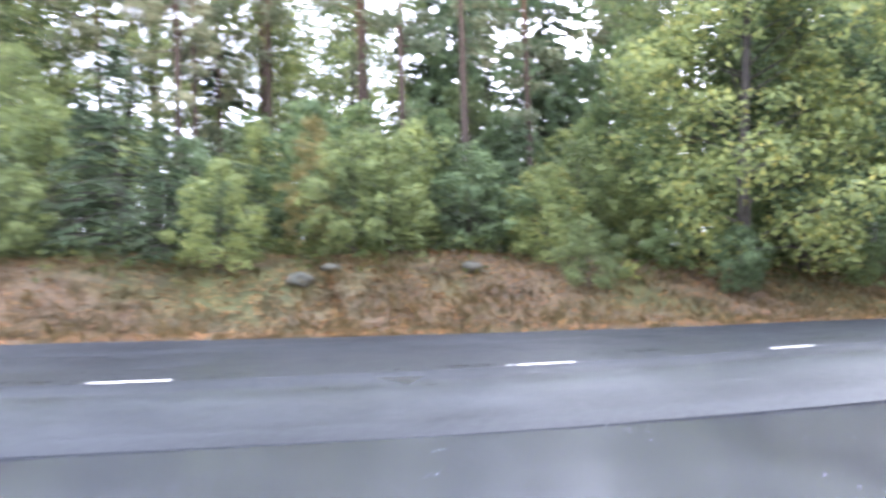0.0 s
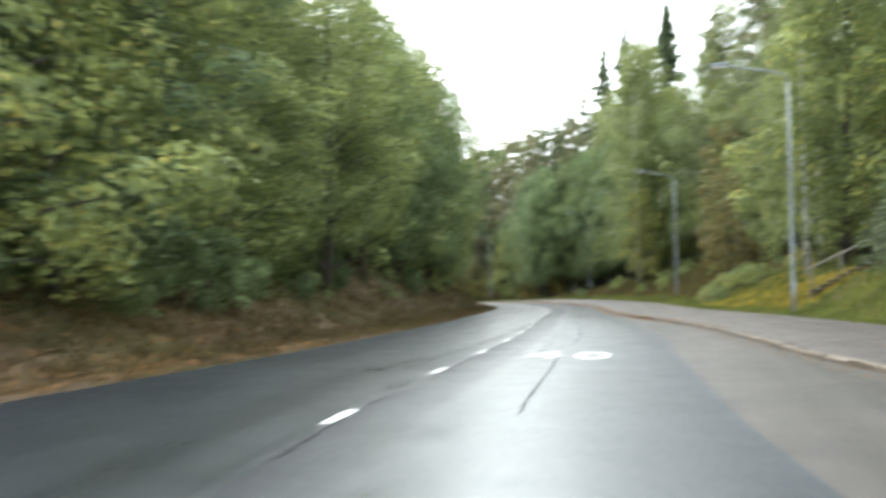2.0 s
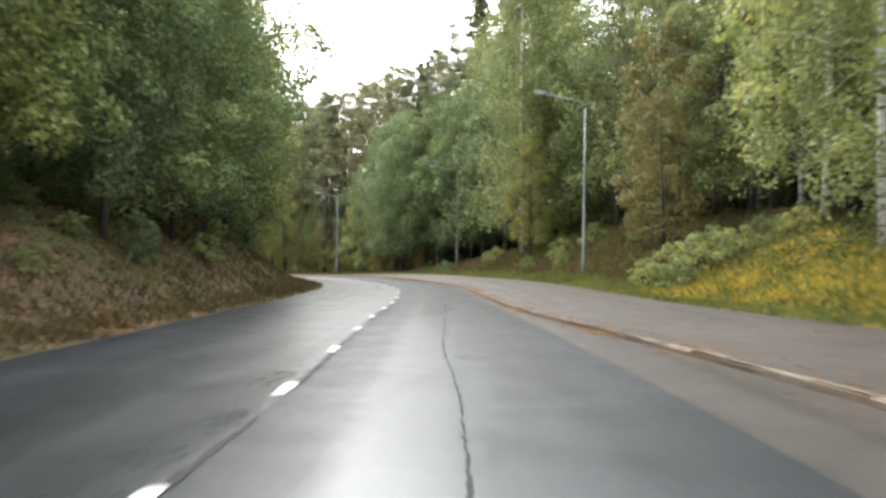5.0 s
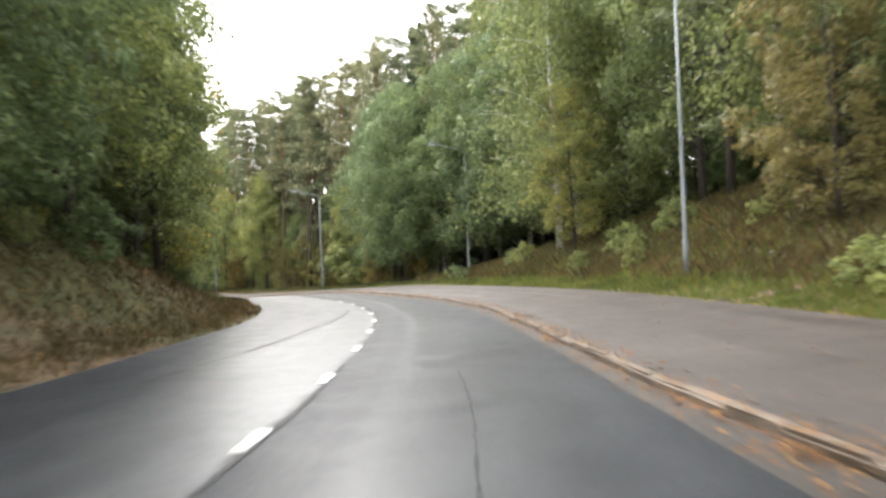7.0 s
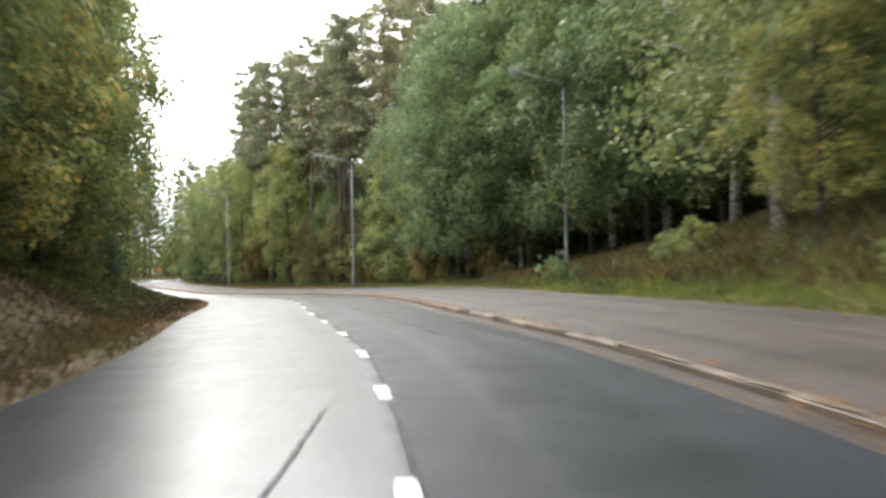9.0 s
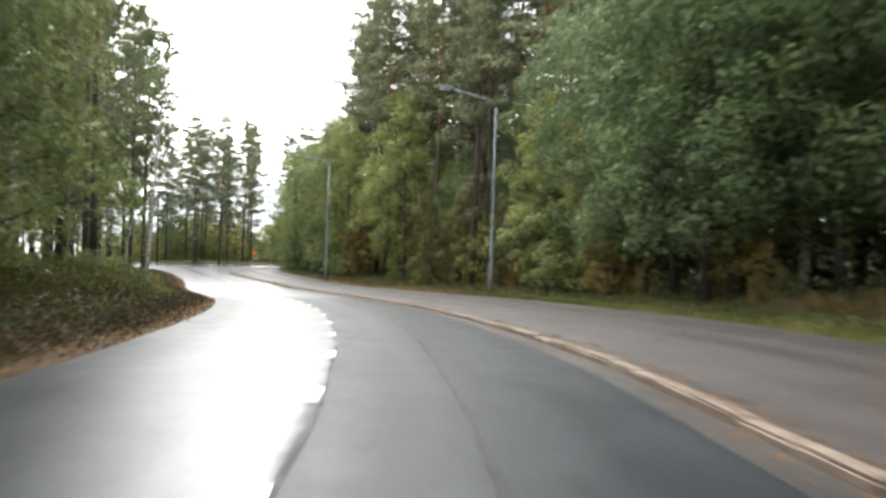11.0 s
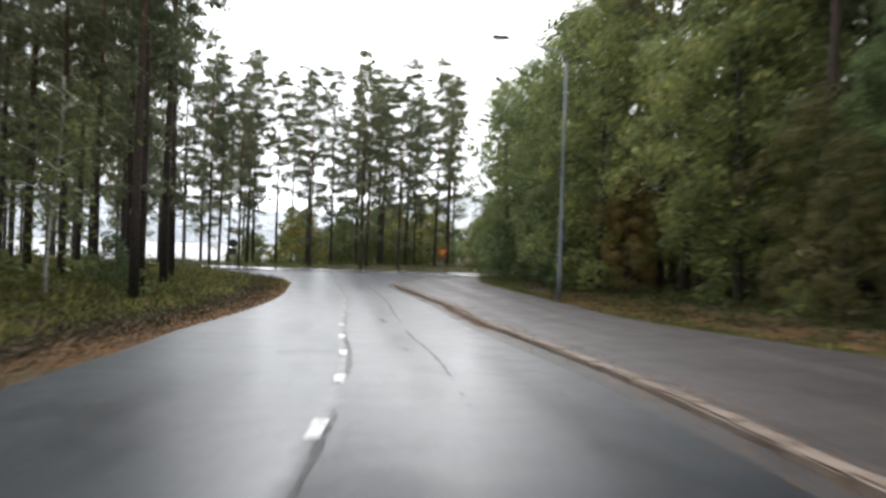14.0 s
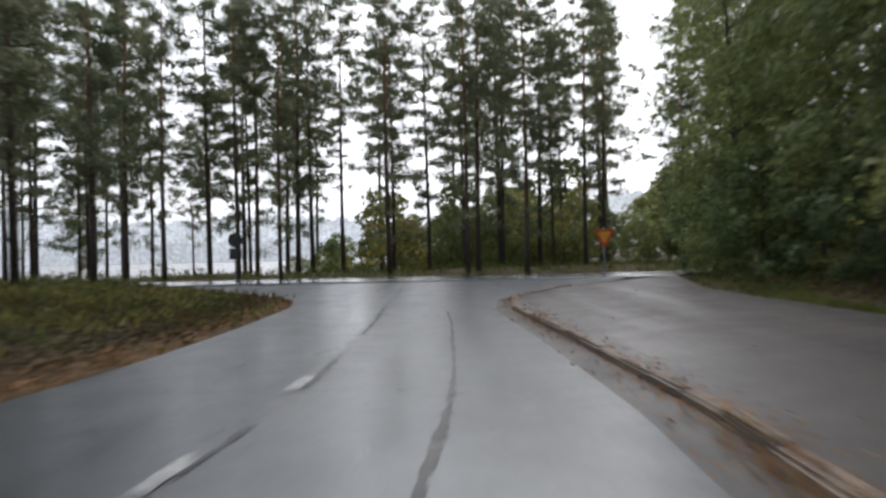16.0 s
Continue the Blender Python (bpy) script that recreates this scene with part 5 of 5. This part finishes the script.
for k, u, h in ((55.5, -7.2, 13.5), (58.5, -6.9, 13), (62, -6.9, 13), (65, -6.9, 13)):
    x, y, _z = spot(k, u)
    plant("near_broad", x, y, h)
row({"birch": 2, "broad": 2, "pine": 3}, 64, 80, -16, -8.0, 2.9, H_L, 2.2, 8)
row({"pine": 4, "low_pine": 2, "birch": 1}, 64, 84, -44, -13, 4.0, {**H_L, "pine": (14, 18), "low_pine": (13, 17)}, 2.4, 9)
row({"pine": 1}, 74, 98, -24, -9.5, 4.6, {**H_L, "pine": (14, 17)}, 2.2, 45)
row({"pine": 4, "birch": 0.3}, 80, 100, -40, -10.0, 5.6, {**H_L, "pine": (13, 17), "low_pine": (13, 16)}, 2.2, 10)
row({"back": 3, "shade": 1}, 60, 77, -48, -26, 3.8, {"back": (9, 13), "shade": (8, 11)}, 2.4, 35)
row({"bush": 2, "dark_bush": 2, "light_bush": 1}, 62, 78, -15, -9.5, 2.4, {**H_L, "bush": (2, 3.6)}, 1.4, 36)
row({"dark_bush": 5, "bush": 1}, 8, 36, -11.4, -8.4, 2.6, {**H_L, "dark_bush": (1.2, 2.2), "bush": (1.2, 2.0)}, 1.2, 46)
row({"low_bush": 4, "dark_bush": 2}, 6, 56, -9.2, -6.6, 2.6, {**H_L, "dark_bush": (0.9, 1.9), "low_bush": (0.5, 1.2)}, 0.8, 37)
row({"pine": 2, "birch": 1, "broad": 0.7}, 0, 12, -18, -13, 2.8, H_L, 1.5, 38)
row({"bush": 3, "dark_bush": 4}, 2, 20, -10.2, -7.8, 2.2, {**H_L, "bush": (1.6, 2.8), "dark_bush": (1.4, 2.4)}, 1.2, 52)
for k, u, h in ((40.2, 9.4, 1.0), (41.4, 10.2, 1.3), (42.6, 9.3, 0.9), (43.4, 10.4, 1.4), (44.6, 9.6, 1.0), (42.2, 11.4, 1.4), (40.8, 11.6, 1.2), (44.2, 11.6, 1.3)):
    x, y, _z = spot(k, u)
    plant("low_bush", x, y, h, wide=1.25)
# right of the road
row({"dark_bush": 1}, 26, 74, 19, 27, 2.6, {"dark_bush": (2.6, 4.2)}, 1.3, 34)
row({"back": 1}, 46, 66, 17.5, 21.5, 2.0, {"back": (5, 8)}, 1.3, 48)
row({"back": 1}, 44, 82, 19.5, 25, 2.4, {"back": (6, 10)}, 1.8, 47)
row({"back": 1}, 22, 68, 25, 40, 3.8, {"back": (15, 20)}, 2.4, 32)
row({"low_pine": 3, "spruce": 2}, 36, 70, 18, 27, 3.0, {"low_pine": (19, 24), "spruce": (17, 23)}, 1.9, 50)
row({"pine": 3}, 70, 100, 18, 26, 5.0, {"pine": (21, 25)}, 2.6, 51)
row({"birch": 1.5, "broad": 4, "shade": 3}, 24, 48, 15.5, 25, 2.9, {**H_L, "broad": (14, 20), "birch": (16, 21), "shade": (12, 17)}, 2.2, 11)
row({"broad": 4, "shade": 3, "birch": 1.2, "spruce": 1.0, "pine": 1.0}, 48, 68, 13.5, 25, 2.8, {**H_L, "broad": (14, 20), "birch": (17, 22), "shade": (12, 17)}, 2.2, 12)
row({"near_broad": 2, "near_shade": 3, "turning": 2.5, "birch": 0.6}, 75, 88, 13.2, 17, 2.6, {**H_L, "near_broad": (8, 13), "near_shade": (7, 12)}, 2.1, 13)
row({"pine": 4, "shade": 2, "turning": 1}, 66, 90, 15, 19, 2.8, {**H_L, "pine": (20, 24), "turning": (5, 8)}, 2.1, 43)
row({"pine": 5, "spruce": 1.5, "broad": 1}, 66, 92, 18, 36, 4.2, {**H_L, "pine": (18, 23), "spruce": (17, 22)}, 2.6, 14)
row({"near_shade": 3, "near_broad": 3, "turning": 2.5, "rust": 0.3, "pine": 1}, 86, 102.8, 12.0, 16, 2.4, {**H_L, "near_broad": (10, 14), "near_shade": (9, 13), "pine": (19, 23)}, 1.9, 15)
row({"shade": 2, "pine": 3, "turning": 1}, 86, 102.8, 14.5, 18, 2.6, {**H_L, "pine": (19, 23)}, 1.9, 44)
row({"pine": 4, "back": 3}, 86, 102, 17, 34, 3.3, {**H_L, "pine": (19, 24)}, 2.3, 16)
row({"dark_bush": 3, "bush": 2, "turning": 1.5, "rust": 0.4, "low_bush": 3}, 76, 100, 11.8, 14.2, 2.2, {**H_L, "rust": (2, 4), "turning": (2, 4), "bush": (2, 4)}, 1.2, 17)
row({"turning": 3, "low_bush": 2, "rust": 0.6}, 75, 98, 11.2, 12.6, 1.9, {**H_L, "turning": (0.9, 2.2), "low_bush": (0.6, 1.2), "rust": (1, 2)}, 0.9, 49)
row({"low_bush": 4, "bush": 0.6, "turning": 0.8}, 38, 66, 10.2, 15, 3.1, {**H_L, "bush": (1.4, 2.4), "turning": (1.2, 2.2)}, 1.2, 18)
row({"low_bush": 4, "dark_bush": 1}, 56, 96, -9.5, -6.0, 1.9, {**H_L, "dark_bush": (0.9, 1.6), "low_bush": (0.5, 1.1)}, 0.8, 19)
row({"back": 1}, 84, 101, 21, 31, 3.6, {"back": (10, 15)}, 2.4, 57)
row({"dark_bush": 1}, 80, 101, 20, 30, 2.6, {"dark_bush": (2.4, 3.8)}, 1.5, 56)
# trees out of view by the side road, added for reflections and enclosure
row({"birch": 2, "shade": 3}, -30, 20, 18, 34, 5.0, H_L, 3.0, 20)


def beyond(mix, a0, a1, c0, c1, count, hs, gap, seed):
    """The wood on the far side of the crossing road."""
    r = random.Random(seed)
    for _ in range(count):
        a, c = r.uniform(a0, a1), r.uniform(c0, c1)
        p = CROSS_C + CROSS_N * a + CROSS_D * c
        if any((p[0] - q) ** 2 + (p[1] - w) ** 2 < gap * gap for q, w in stood):
            continue
        kind = r.choices(list(mix), list(mix.values()))[0]
        plant(kind, p[0], p[1], r.uniform(*hs[kind]), wide=r.uniform(0.8, 1.1))


beyond({"low_pine": 2, "pine": 3}, 4.6, 12, -45, 22, 60, {"low_pine": (13, 16.5), "pine": (12.5, 16.5)}, 1.5, 25)
beyond({"low_pine": 1, "pine": 2}, 10, 26, -62, 26, 88, {"low_pine": (14, 17), "pine": (14, 17.5)}, 1.8, 21)
beyond({"light_bush": 5, "turning": 1}, 15, 32, -8, 40, 130, {"light_bush": (3.5, 6.5), "turning": (4, 6)}, 1.9, 22)
beyond({"broad": 3, "shade": 3, "pine": 2}, 6, 26, 18, 55, 70, {"broad": (8, 13), "shade": (8, 12), "pine": (16, 20)}, 2.6, 23)
beyond({"shade": 3, "broad": 2, "pine": 1}, -24, -5.5, 13, 50, 110, {"broad": (8, 12), "shade": (8, 12), "pine": (16, 20)}, 2.6, 24)


# ---- ground cover ----
def scatter(n, k0, k1, u_lo, u_hi, seed):
    """Random x, y, z on the ground between two offsets."""
    r = np.random.default_rng(seed)
    k = r.uniform(k0, k1, n)
    t = r.uniform(0, 1, n)
    lo, hi = u_lo(k), u_hi(k)
    u = lo + (hi - lo) * t
    x, y, _z = along(k, u)
    _, uu = nearest(x, y)
    keep = np.abs(uu - u) < 0.8
    x, y = x[keep], y[keep]
    uu, kk = uu[keep], KEY[nearest(x, y)[0]]
    paved = (uu > -left_edge(kk)) & (uu < path_out(kk))
    return r, x, y, np.where(paved, height(x, y), on_ground(x, y)), uu


def blades(r, x, y, z, tall, wide):
    n = len(x)
    w = r.uniform(0, 6.28, n)
    d = np.stack([np.cos(w), np.sin(w), np.zeros(n)], 1)
    side = np.stack([-np.sin(w), np.cos(w), np.zeros(n)], 1)
    h = (tall * r.uniform(0.5, 1.4, n))[:, None]
    b = np.stack([x, y, z - 0.02], 1)
    s = side * wide * r.uniform(0.7, 1.4, (n, 1))
    mid = b + np.array([0, 0, 1.0]) * h * 0.55 + d * h * 0.12
    tip = b + np.array([0, 0, 1.0]) * h + d * h * r.uniform(0.2, 0.7, (n, 1))
    return np.stack([b - s, b + s, mid + s * 0.6, tip], 1)


def cover(name, sets, mat, label, category):
    make = quads_mesh if sets[0].shape[1] == 4 else tris_mesh
    tagged(new(name, make(name, np.concatenate(sets), mat)), label, category, kind="stuff")


def bunch(p, k, seed, spread):
    """Every spot becomes a small tuft."""
    r, x, y, z, u = p
    q = np.random.default_rng(seed)
    x = np.repeat(x, k) + q.normal(size=len(x) * k) * spread
    y = np.repeat(y, k) + q.normal(size=len(y) * k) * spread
    return r, x, y, on_ground(x, y)


def corner(n, a0, a1, c0, c1, seed):
    """Random places on the ground along the crossing road, clear of the asphalt."""
    r = np.random.default_rng(seed)
    a, c = r.uniform(a0, a1, n), r.uniform(c0, c1, n)
    x, y = CROSS_C[0] + CROSS_N[0] * a + CROSS_D[0] * c, CROSS_C[1] + CROSS_N[1] * a + CROSS_D[1] * c
    i, u = nearest(x, y)
    keep = (u < -left_edge(KEY[i]) - 0.15) | (u > path_out(KEY[i]) + 0.15) | (a > 0)
    x, y, u = x[keep], y[keep], u[keep]
    return r, x, y, on_ground(x, y), u


r_grass = [blades(*bunch(scatter(2400, 77, 85.6, lambda k: path_out(k) + 0.02, lambda k: path_out(k) + 1.3, 79), 8, 19, 0.12), 0.13, 0.013),
           blades(*bunch(scatter(2600, 64, 101, lambda k: path_out(k) + 0.05, lambda k: path_out(k) + 0.4 + 2.2 * np.sin(k * 0.45) ** 2, 76), 7, 15, 0.14), 0.14, 0.013),
           blades(*bunch(scatter(4200, 62, 102, lambda k: -left_edge(k) - 9.0, lambda k: -left_edge(k) - 2.6, 73), 8, 14, 0.14), 0.2, 0.013),
           blades(*bunch(scatter(3600, 17, 36, lambda k: path_out(k) + 0.05, lambda k: path_out(k) + 8.0, 70), 8, 13, 0.14), 0.15, 0.014),
           blades(*bunch(corner(4200, -18, -4.0, -34, -2, 61), 8, 8, 0.14), 0.14, 0.013),
           blades(*bunch(corner(3200, 4.0, 16, -40, 30, 62), 7, 9, 0.16), 0.20, 0.016),
           blades(*bunch(corner(900, -10, -4.0, 6, 26, 63), 7, 10, 0.14), 0.16, 0.014),
           blades(*bunch(scatter(6200, 18, 66, lambda k: path_out(k) + 0.05, lambda k: path_out(k) + 4.0, 31), 7, 1, 0.12), 0.17, 0.014),
           blades(*bunch(scatter(2600, 30, 72, lambda k: path_out(k) + 1.0, lambda k: path_out(k) + 9.0, 32), 8, 2, 0.16), 0.30, 0.014),
           blades(*bunch(scatter(2200, 70, 102, lambda k: -left_edge(k) - 9.0, lambda k: -left_edge(k) - 2.0, 33), 8, 3, 0.14), 0.12, 0.012)]
cover("grass", r_grass, GRASS, "green and straw-coloured grass tufts on the verge", "grass")
d_grass = [blades(*bunch(corner(2600, -18, -4.6, -34, -3, 67), 7, 17, 0.15), 0.22, 0.012),
           blades(*bunch(scatter(1800, 70, 100, lambda k: -left_edge(k) - 8.0, lambda k: -left_edge(k) - 2.4, 39), 7, 18, 0.15), 0.22, 0.012),
           blades(*bunch(scatter(2600, 16, 64, lambda k: -left_edge(k) - 6.5, lambda k: -left_edge(k) - 0.5, 38), 7, 16, 0.16), 0.2, 0.011),
           blades(*bunch(scatter(3200, -24, 102, lambda k: -left_edge(k) - 1.6, lambda k: -left_edge(k) - 0.1, 34), 7, 4, 0.10), 0.12, 0.010),
           blades(*bunch(scatter(1500, -24, 20, lambda k: -left_edge(k) - 6.0, lambda k: -left_edge(k) - 1.0, 35), 7, 5, 0.16), 0.22, 0.012),
           blades(*bunch(scatter(2300, 41, 75, lambda k: path_out(k) + 1.8, lambda k: path_out(k) + 9.0, 36), 8, 6, 0.2), 0.45, 0.012),
           blades(*bunch(scatter(2200, 4, 101, lambda k: kerb_in(k) + 0.15, lambda k: kerb_in(k) + 0.2 + 0.3 * np.sin(k * 0.9) ** 2, 37), 6, 7, 0.04), 0.10, 0.009)]
cover("pale_grass", [blades(*bunch(scatter(2600, 82, 102.5, lambda k: -left_edge(k) - 8.0, lambda k: -left_edge(k) - 1.6, 80), 8, 20, 0.16), 0.2, 0.013),
                     blades(*bunch(corner(2600, -16, -4.4, -32, -5, 81), 8, 21, 0.16), 0.2, 0.013)], PALE_GRASS, "yellow-green grass on the corner by the junction", "grass")
cover("dry_grass", d_grass, DRY_GRASS, "dry yellowed grass along the road edge and banks", "grass")


def flat_leaves(p, size, lift):
    r, x, y, z, u = p
    n = len(x)
    w = r.uniform(0, 6.28, n)
    s = (size * r.uniform(0.6, 1.3, n))[:, None]
    a = np.stack([np.cos(w), np.sin(w), r.normal(size=n) * 0.22], 1) * s
    b = np.stack([-np.sin(w), np.cos(w), r.normal(size=n) * 0.22], 1) * s * 0.68
    c = np.stack([x, y, z + lift + r.uniform(0, 0.012, n)], 1)
    return np.stack([c - a, c + b, c + a, c - b], 1)


def drifts(n, per, k0, k1, off, seed):
    """Heaps of leaves that the water has left along the kerb."""
    r = np.random.default_rng(seed)
    k = np.repeat(r.uniform(k0, k1, n), per) + r.normal(size=n * per) * 0.28
    u = kerb_in(k) + off + r.normal(size=n * per) * 0.11
    x, y, z = along(k, u)
    z = z + np.where(u > kerb_in(k), 0.085, 0.0) + r.uniform(0, 0.03, n * per)
    return r, x, y, z, u


leaf_sets = [flat_leaves(scatter(15000, -16, 16, lambda k: -left_edge(k) - 6.5, lambda k: -left_edge(k) - 0.3, 74), 0.05, 0.035),
             flat_leaves(drifts(26, 50, 26, 44, -0.05, 71), 0.026, 0.004), flat_leaves(drifts(56, 34, 42, 101, -0.02, 73), 0.026, 0.006), flat_leaves(drifts(40, 34, 40, 101, 0.16, 72), 0.026, 0.006), flat_leaves(drifts(46, 50, 92, 101, -0.06, 70), 0.026, 0.006),
             flat_leaves(scatter(7800, -24, 64, lambda k: -left_edge(k) - 7.0, lambda k: -left_edge(k) - 0.2, 41), 0.06, 0.03),
             flat_leaves(scatter(9000, 60, 103.2, lambda k: -left_edge(k) - 1.0, lambda k: -left_edge(k) + 0.1, 42), 0.036, 0.045),
             flat_leaves(scatter(9000, 84, 103.4, lambda k: -left_edge(k) - 1.1, lambda k: -left_edge(k) + 0.12, 83), 0.04, 0.05),
             flat_leaves(scatter(5200, 8, 102, lambda k: path_out(k) - 0.25, lambda k: path_out(k) + 5.0, 43), 0.055, 0.03),
             flat_leaves(scatter(5000, 6, 102, lambda k: kerb_in(k) - 0.34 - 0.2 * np.sin(k * 1.7) ** 2, lambda k: kerb_in(k) - 0.01, 44), 0.028, 0.09),
             flat_leaves(scatter(1800, 20, 102, lambda k: kerb_in(k) + 0.02, lambda k: kerb_in(k) + 0.4, 49), 0.028, 0.115),
             flat_leaves(scatter(2400, 6, 102, lambda k: kerb_in(k) + 0.2, lambda k: path_out(k) - 0.1, 45), 0.024, 0.13),
             flat_leaves(scatter(9000, 18, 40, lambda k: path_out(k) + 0.3, lambda k: path_out(k) + 8.0, 46), 0.035, 0.04),
             flat_leaves(scatter(9000, 84, 97, lambda k: path_out(k) + 0.15, lambda k: path_out(k) + 2.8, 82), 0.045, 0.09),
             flat_leaves(scatter(9000, 66, 102, lambda k: path_out(k) + 0.1, lambda k: path_out(k) + 6.0, 47), 0.045, 0.05)]
cover("yellow_grass", [blades(*bunch(scatter(4000, 27, 42, lambda k: path_out(k) + 0.9, lambda k: path_out(k) + 6.5, 68), 9, 12, 0.15), 0.2, 0.014)], YELLOW_LEAF, "yellowed grass on the mound by the stairs", "grass")
cover("yellow_leaves", [flat_leaves(scatter(9000, 19, 34, lambda k: path_out(k) + 0.2, lambda k: path_out(k) + 6.5, 48), 0.032, 0.05),
                       flat_leaves(scatter(3200, 28, 72, lambda k: path_out(k) - 0.22, lambda k: path_out(k) + 0.16, 55), 0.028, 0.05)], YELLOW_LEAF, "yellow leaves fallen on the grassy mound and path edge", "leaves")
cover("fallen_leaves", leaf_sets, LITTER, "fallen brown, orange and yellow leaves along the kerb and banks", "leaves")


def herbs(p, size, tall):
    r, x, y, z, u = p
    k = 9
    q = np.random.default_rng(77)
    c = np.stack([np.repeat(x, k), np.repeat(y, k), np.repeat(z, k)], 1) + q.normal(size=(len(x) * k, 3)) * (0.22, 0.22, 0.0)
    c[:, 2] = on_ground(c[:, 0], c[:, 1]) + q.uniform(0.03, tall, len(c))
    return cards(q, c, size, size * 0.5)


heath_sets = [herbs(scatter(1300, 64, 101, lambda k: path_out(k) + 0.9, lambda k: path_out(k) + 5.0, 75), 0.05, 0.2),
              herbs(corner(800, -20, -4.4, -34, -3, 64), 0.05, 0.22),
              herbs(scatter(3000, 14, 64, lambda k: -left_edge(k) - 7.0, lambda k: -left_edge(k) - 0.9, 69), 0.035, 0.14),
              herbs(scatter(5200, 62, 101, lambda k: -left_edge(k) - 4.0, lambda k: -left_edge(k) - 0.6, 65), 0.042, 0.15)]
cover("heather", heath_sets, HEATH, "low brown heather on the bank beside the road", "heather")
herb_sets = [herbs(scatter(1500, 64, 101, lambda k: path_out(k) + 0.7, lambda k: path_out(k) + 5.0, 77), 0.05, 0.26), herbs(corner(1500, 5, 26, -40, 34, 66), 0.07, 0.4), herbs(scatter(2600, 62, 102, lambda k: -left_edge(k) - 9.0, lambda k: -left_edge(k) - 1.3, 54), 0.06, 0.26),
             herbs(scatter(3000, -24, 60, lambda k: -left_edge(k) - 22.0, lambda k: -left_edge(k) - 4.0, 51), 0.085, 0.5),
             herbs(scatter(1800, 60, 102, lambda k: -left_edge(k) - 24.0, lambda k: -left_edge(k) - 3.0, 52), 0.075, 0.4),
             herbs(scatter(2600, 24, 102, lambda k: path_out(k) + 2.5, lambda k: path_out(k) + 16.0, 53), 0.085, 0.5)]
cover("undergrowth", herb_sets, FERN, "low herbs and berry shrubs under the trees", "undergrowth")


# ---- stones on the bank ----
def boulder(x, y, size, seed):
    r = random.Random(seed)
    bm = bmesh.new()
    bmesh.ops.create_icosphere(bm, subdivisions=3, radius=1)
    o = Vector((r.uniform(0, 50), r.uniform(0, 50), 0))
    for v in bm.verts:
        v.co *= 1 + 0.35 * noise.noise(v.co * 1.3 + o) + 0.1 * noise.noise(v.co * 4 + o)
        v.co = Vector((v.co.x * size, v.co.y * size * 0.8, v.co.z * size * 0.55))
    me = bpy.data.meshes.new("boulder")
    bm.to_mesh(me)
    bm.free()
    me.materials.append(ROCK)
    me.polygons.foreach_set("use_smooth", [True] * len(me.polygons))
    ob = new("boulder", me)
    ob.matrix_basis = pose(x, y, z_at(x, y) + size * 0.12, 0, 0, r.uniform(0, 360))
    tagged(ob, "grey mossy stone half sunk in the bank", "stone", "stones on the bank")


for n, (k, u, s) in enumerate(((-4.5, -9.4, 0.34), (-2.5, -9.8, 0.24), (2.5, -9.2, 0.3), (66, 12.5, 0.6))):
    x, y, _z = spot(k, u)
    boulder(x, y, s, n + 3)


# ---- trodden trails up the bank ----
def trail(way, width, seed):
    """Bare earth laid over the slope, ragged at both sides, with a few stones trodden loose."""
    r = random.Random(seed)
    pts = spline([(x, y, 0.0) for x, y, _ in (spot(k, u) for k, u in way)], 0.25)
    verts, faces = [], []
    for i, p in enumerate(pts):
        d = pts[min(i + 1, len(pts) - 1)] - pts[max(i - 1, 0)]
        d /= np.linalg.norm(d)
        for c in range(-3, 4):
            w = width * (0.5 + 0.12 * math.sin(i * 0.7 + c) + r.uniform(-0.06, 0.06)) * c / 3
            x, y = p[0] - d[1] * w, p[1] + d[0] * w
            verts.append((x, y, float(on_ground(x, y)[0]) + (0.05 - 0.065 * (abs(c) == 3)) + r.uniform(-0.008, 0.012)))
    for i in range(len(pts) - 1):
        for c in range(6):
            q = i * 7 + c
            faces.append((q, q + 1, q + 8, q + 7)[::-1])
    ob = tagged(part("trail", mesh_of("trail", verts, faces, EARTH, True), EARTH), "bare trodden earth trail climbing the verge", "trail", "trails up the verge")
    for _ in range(7):
        v = verts[r.randrange(len(verts))]
        boulder(v[0], v[1], r.uniform(0.06, 0.13), r.randrange(1000))
    return ob


EARTH = surface("trodden_earth", (0.085, 0.052, 0.036), (0.17, 0.108, 0.075), 2.2, 30.0, (0.7, 0.95), bump_m=0.015, extra=leaf_specks((0.34, 0.20, 0.08), 0.6))
trail([(46.2, 7.7), (46.9, 9.4), (48.2, 11.4), (49.4, 13.6)], 1.1, 5)
trail([(86.6, 11.4), (88.6, 12.0), (90.8, 11.6), (93.0, 11.2)], 1.3, 8)
trail([(84.8, 8.2), (86.0, 10.0), (87.2, 12.4), (87.8, 15.0)], 1.0, 6)
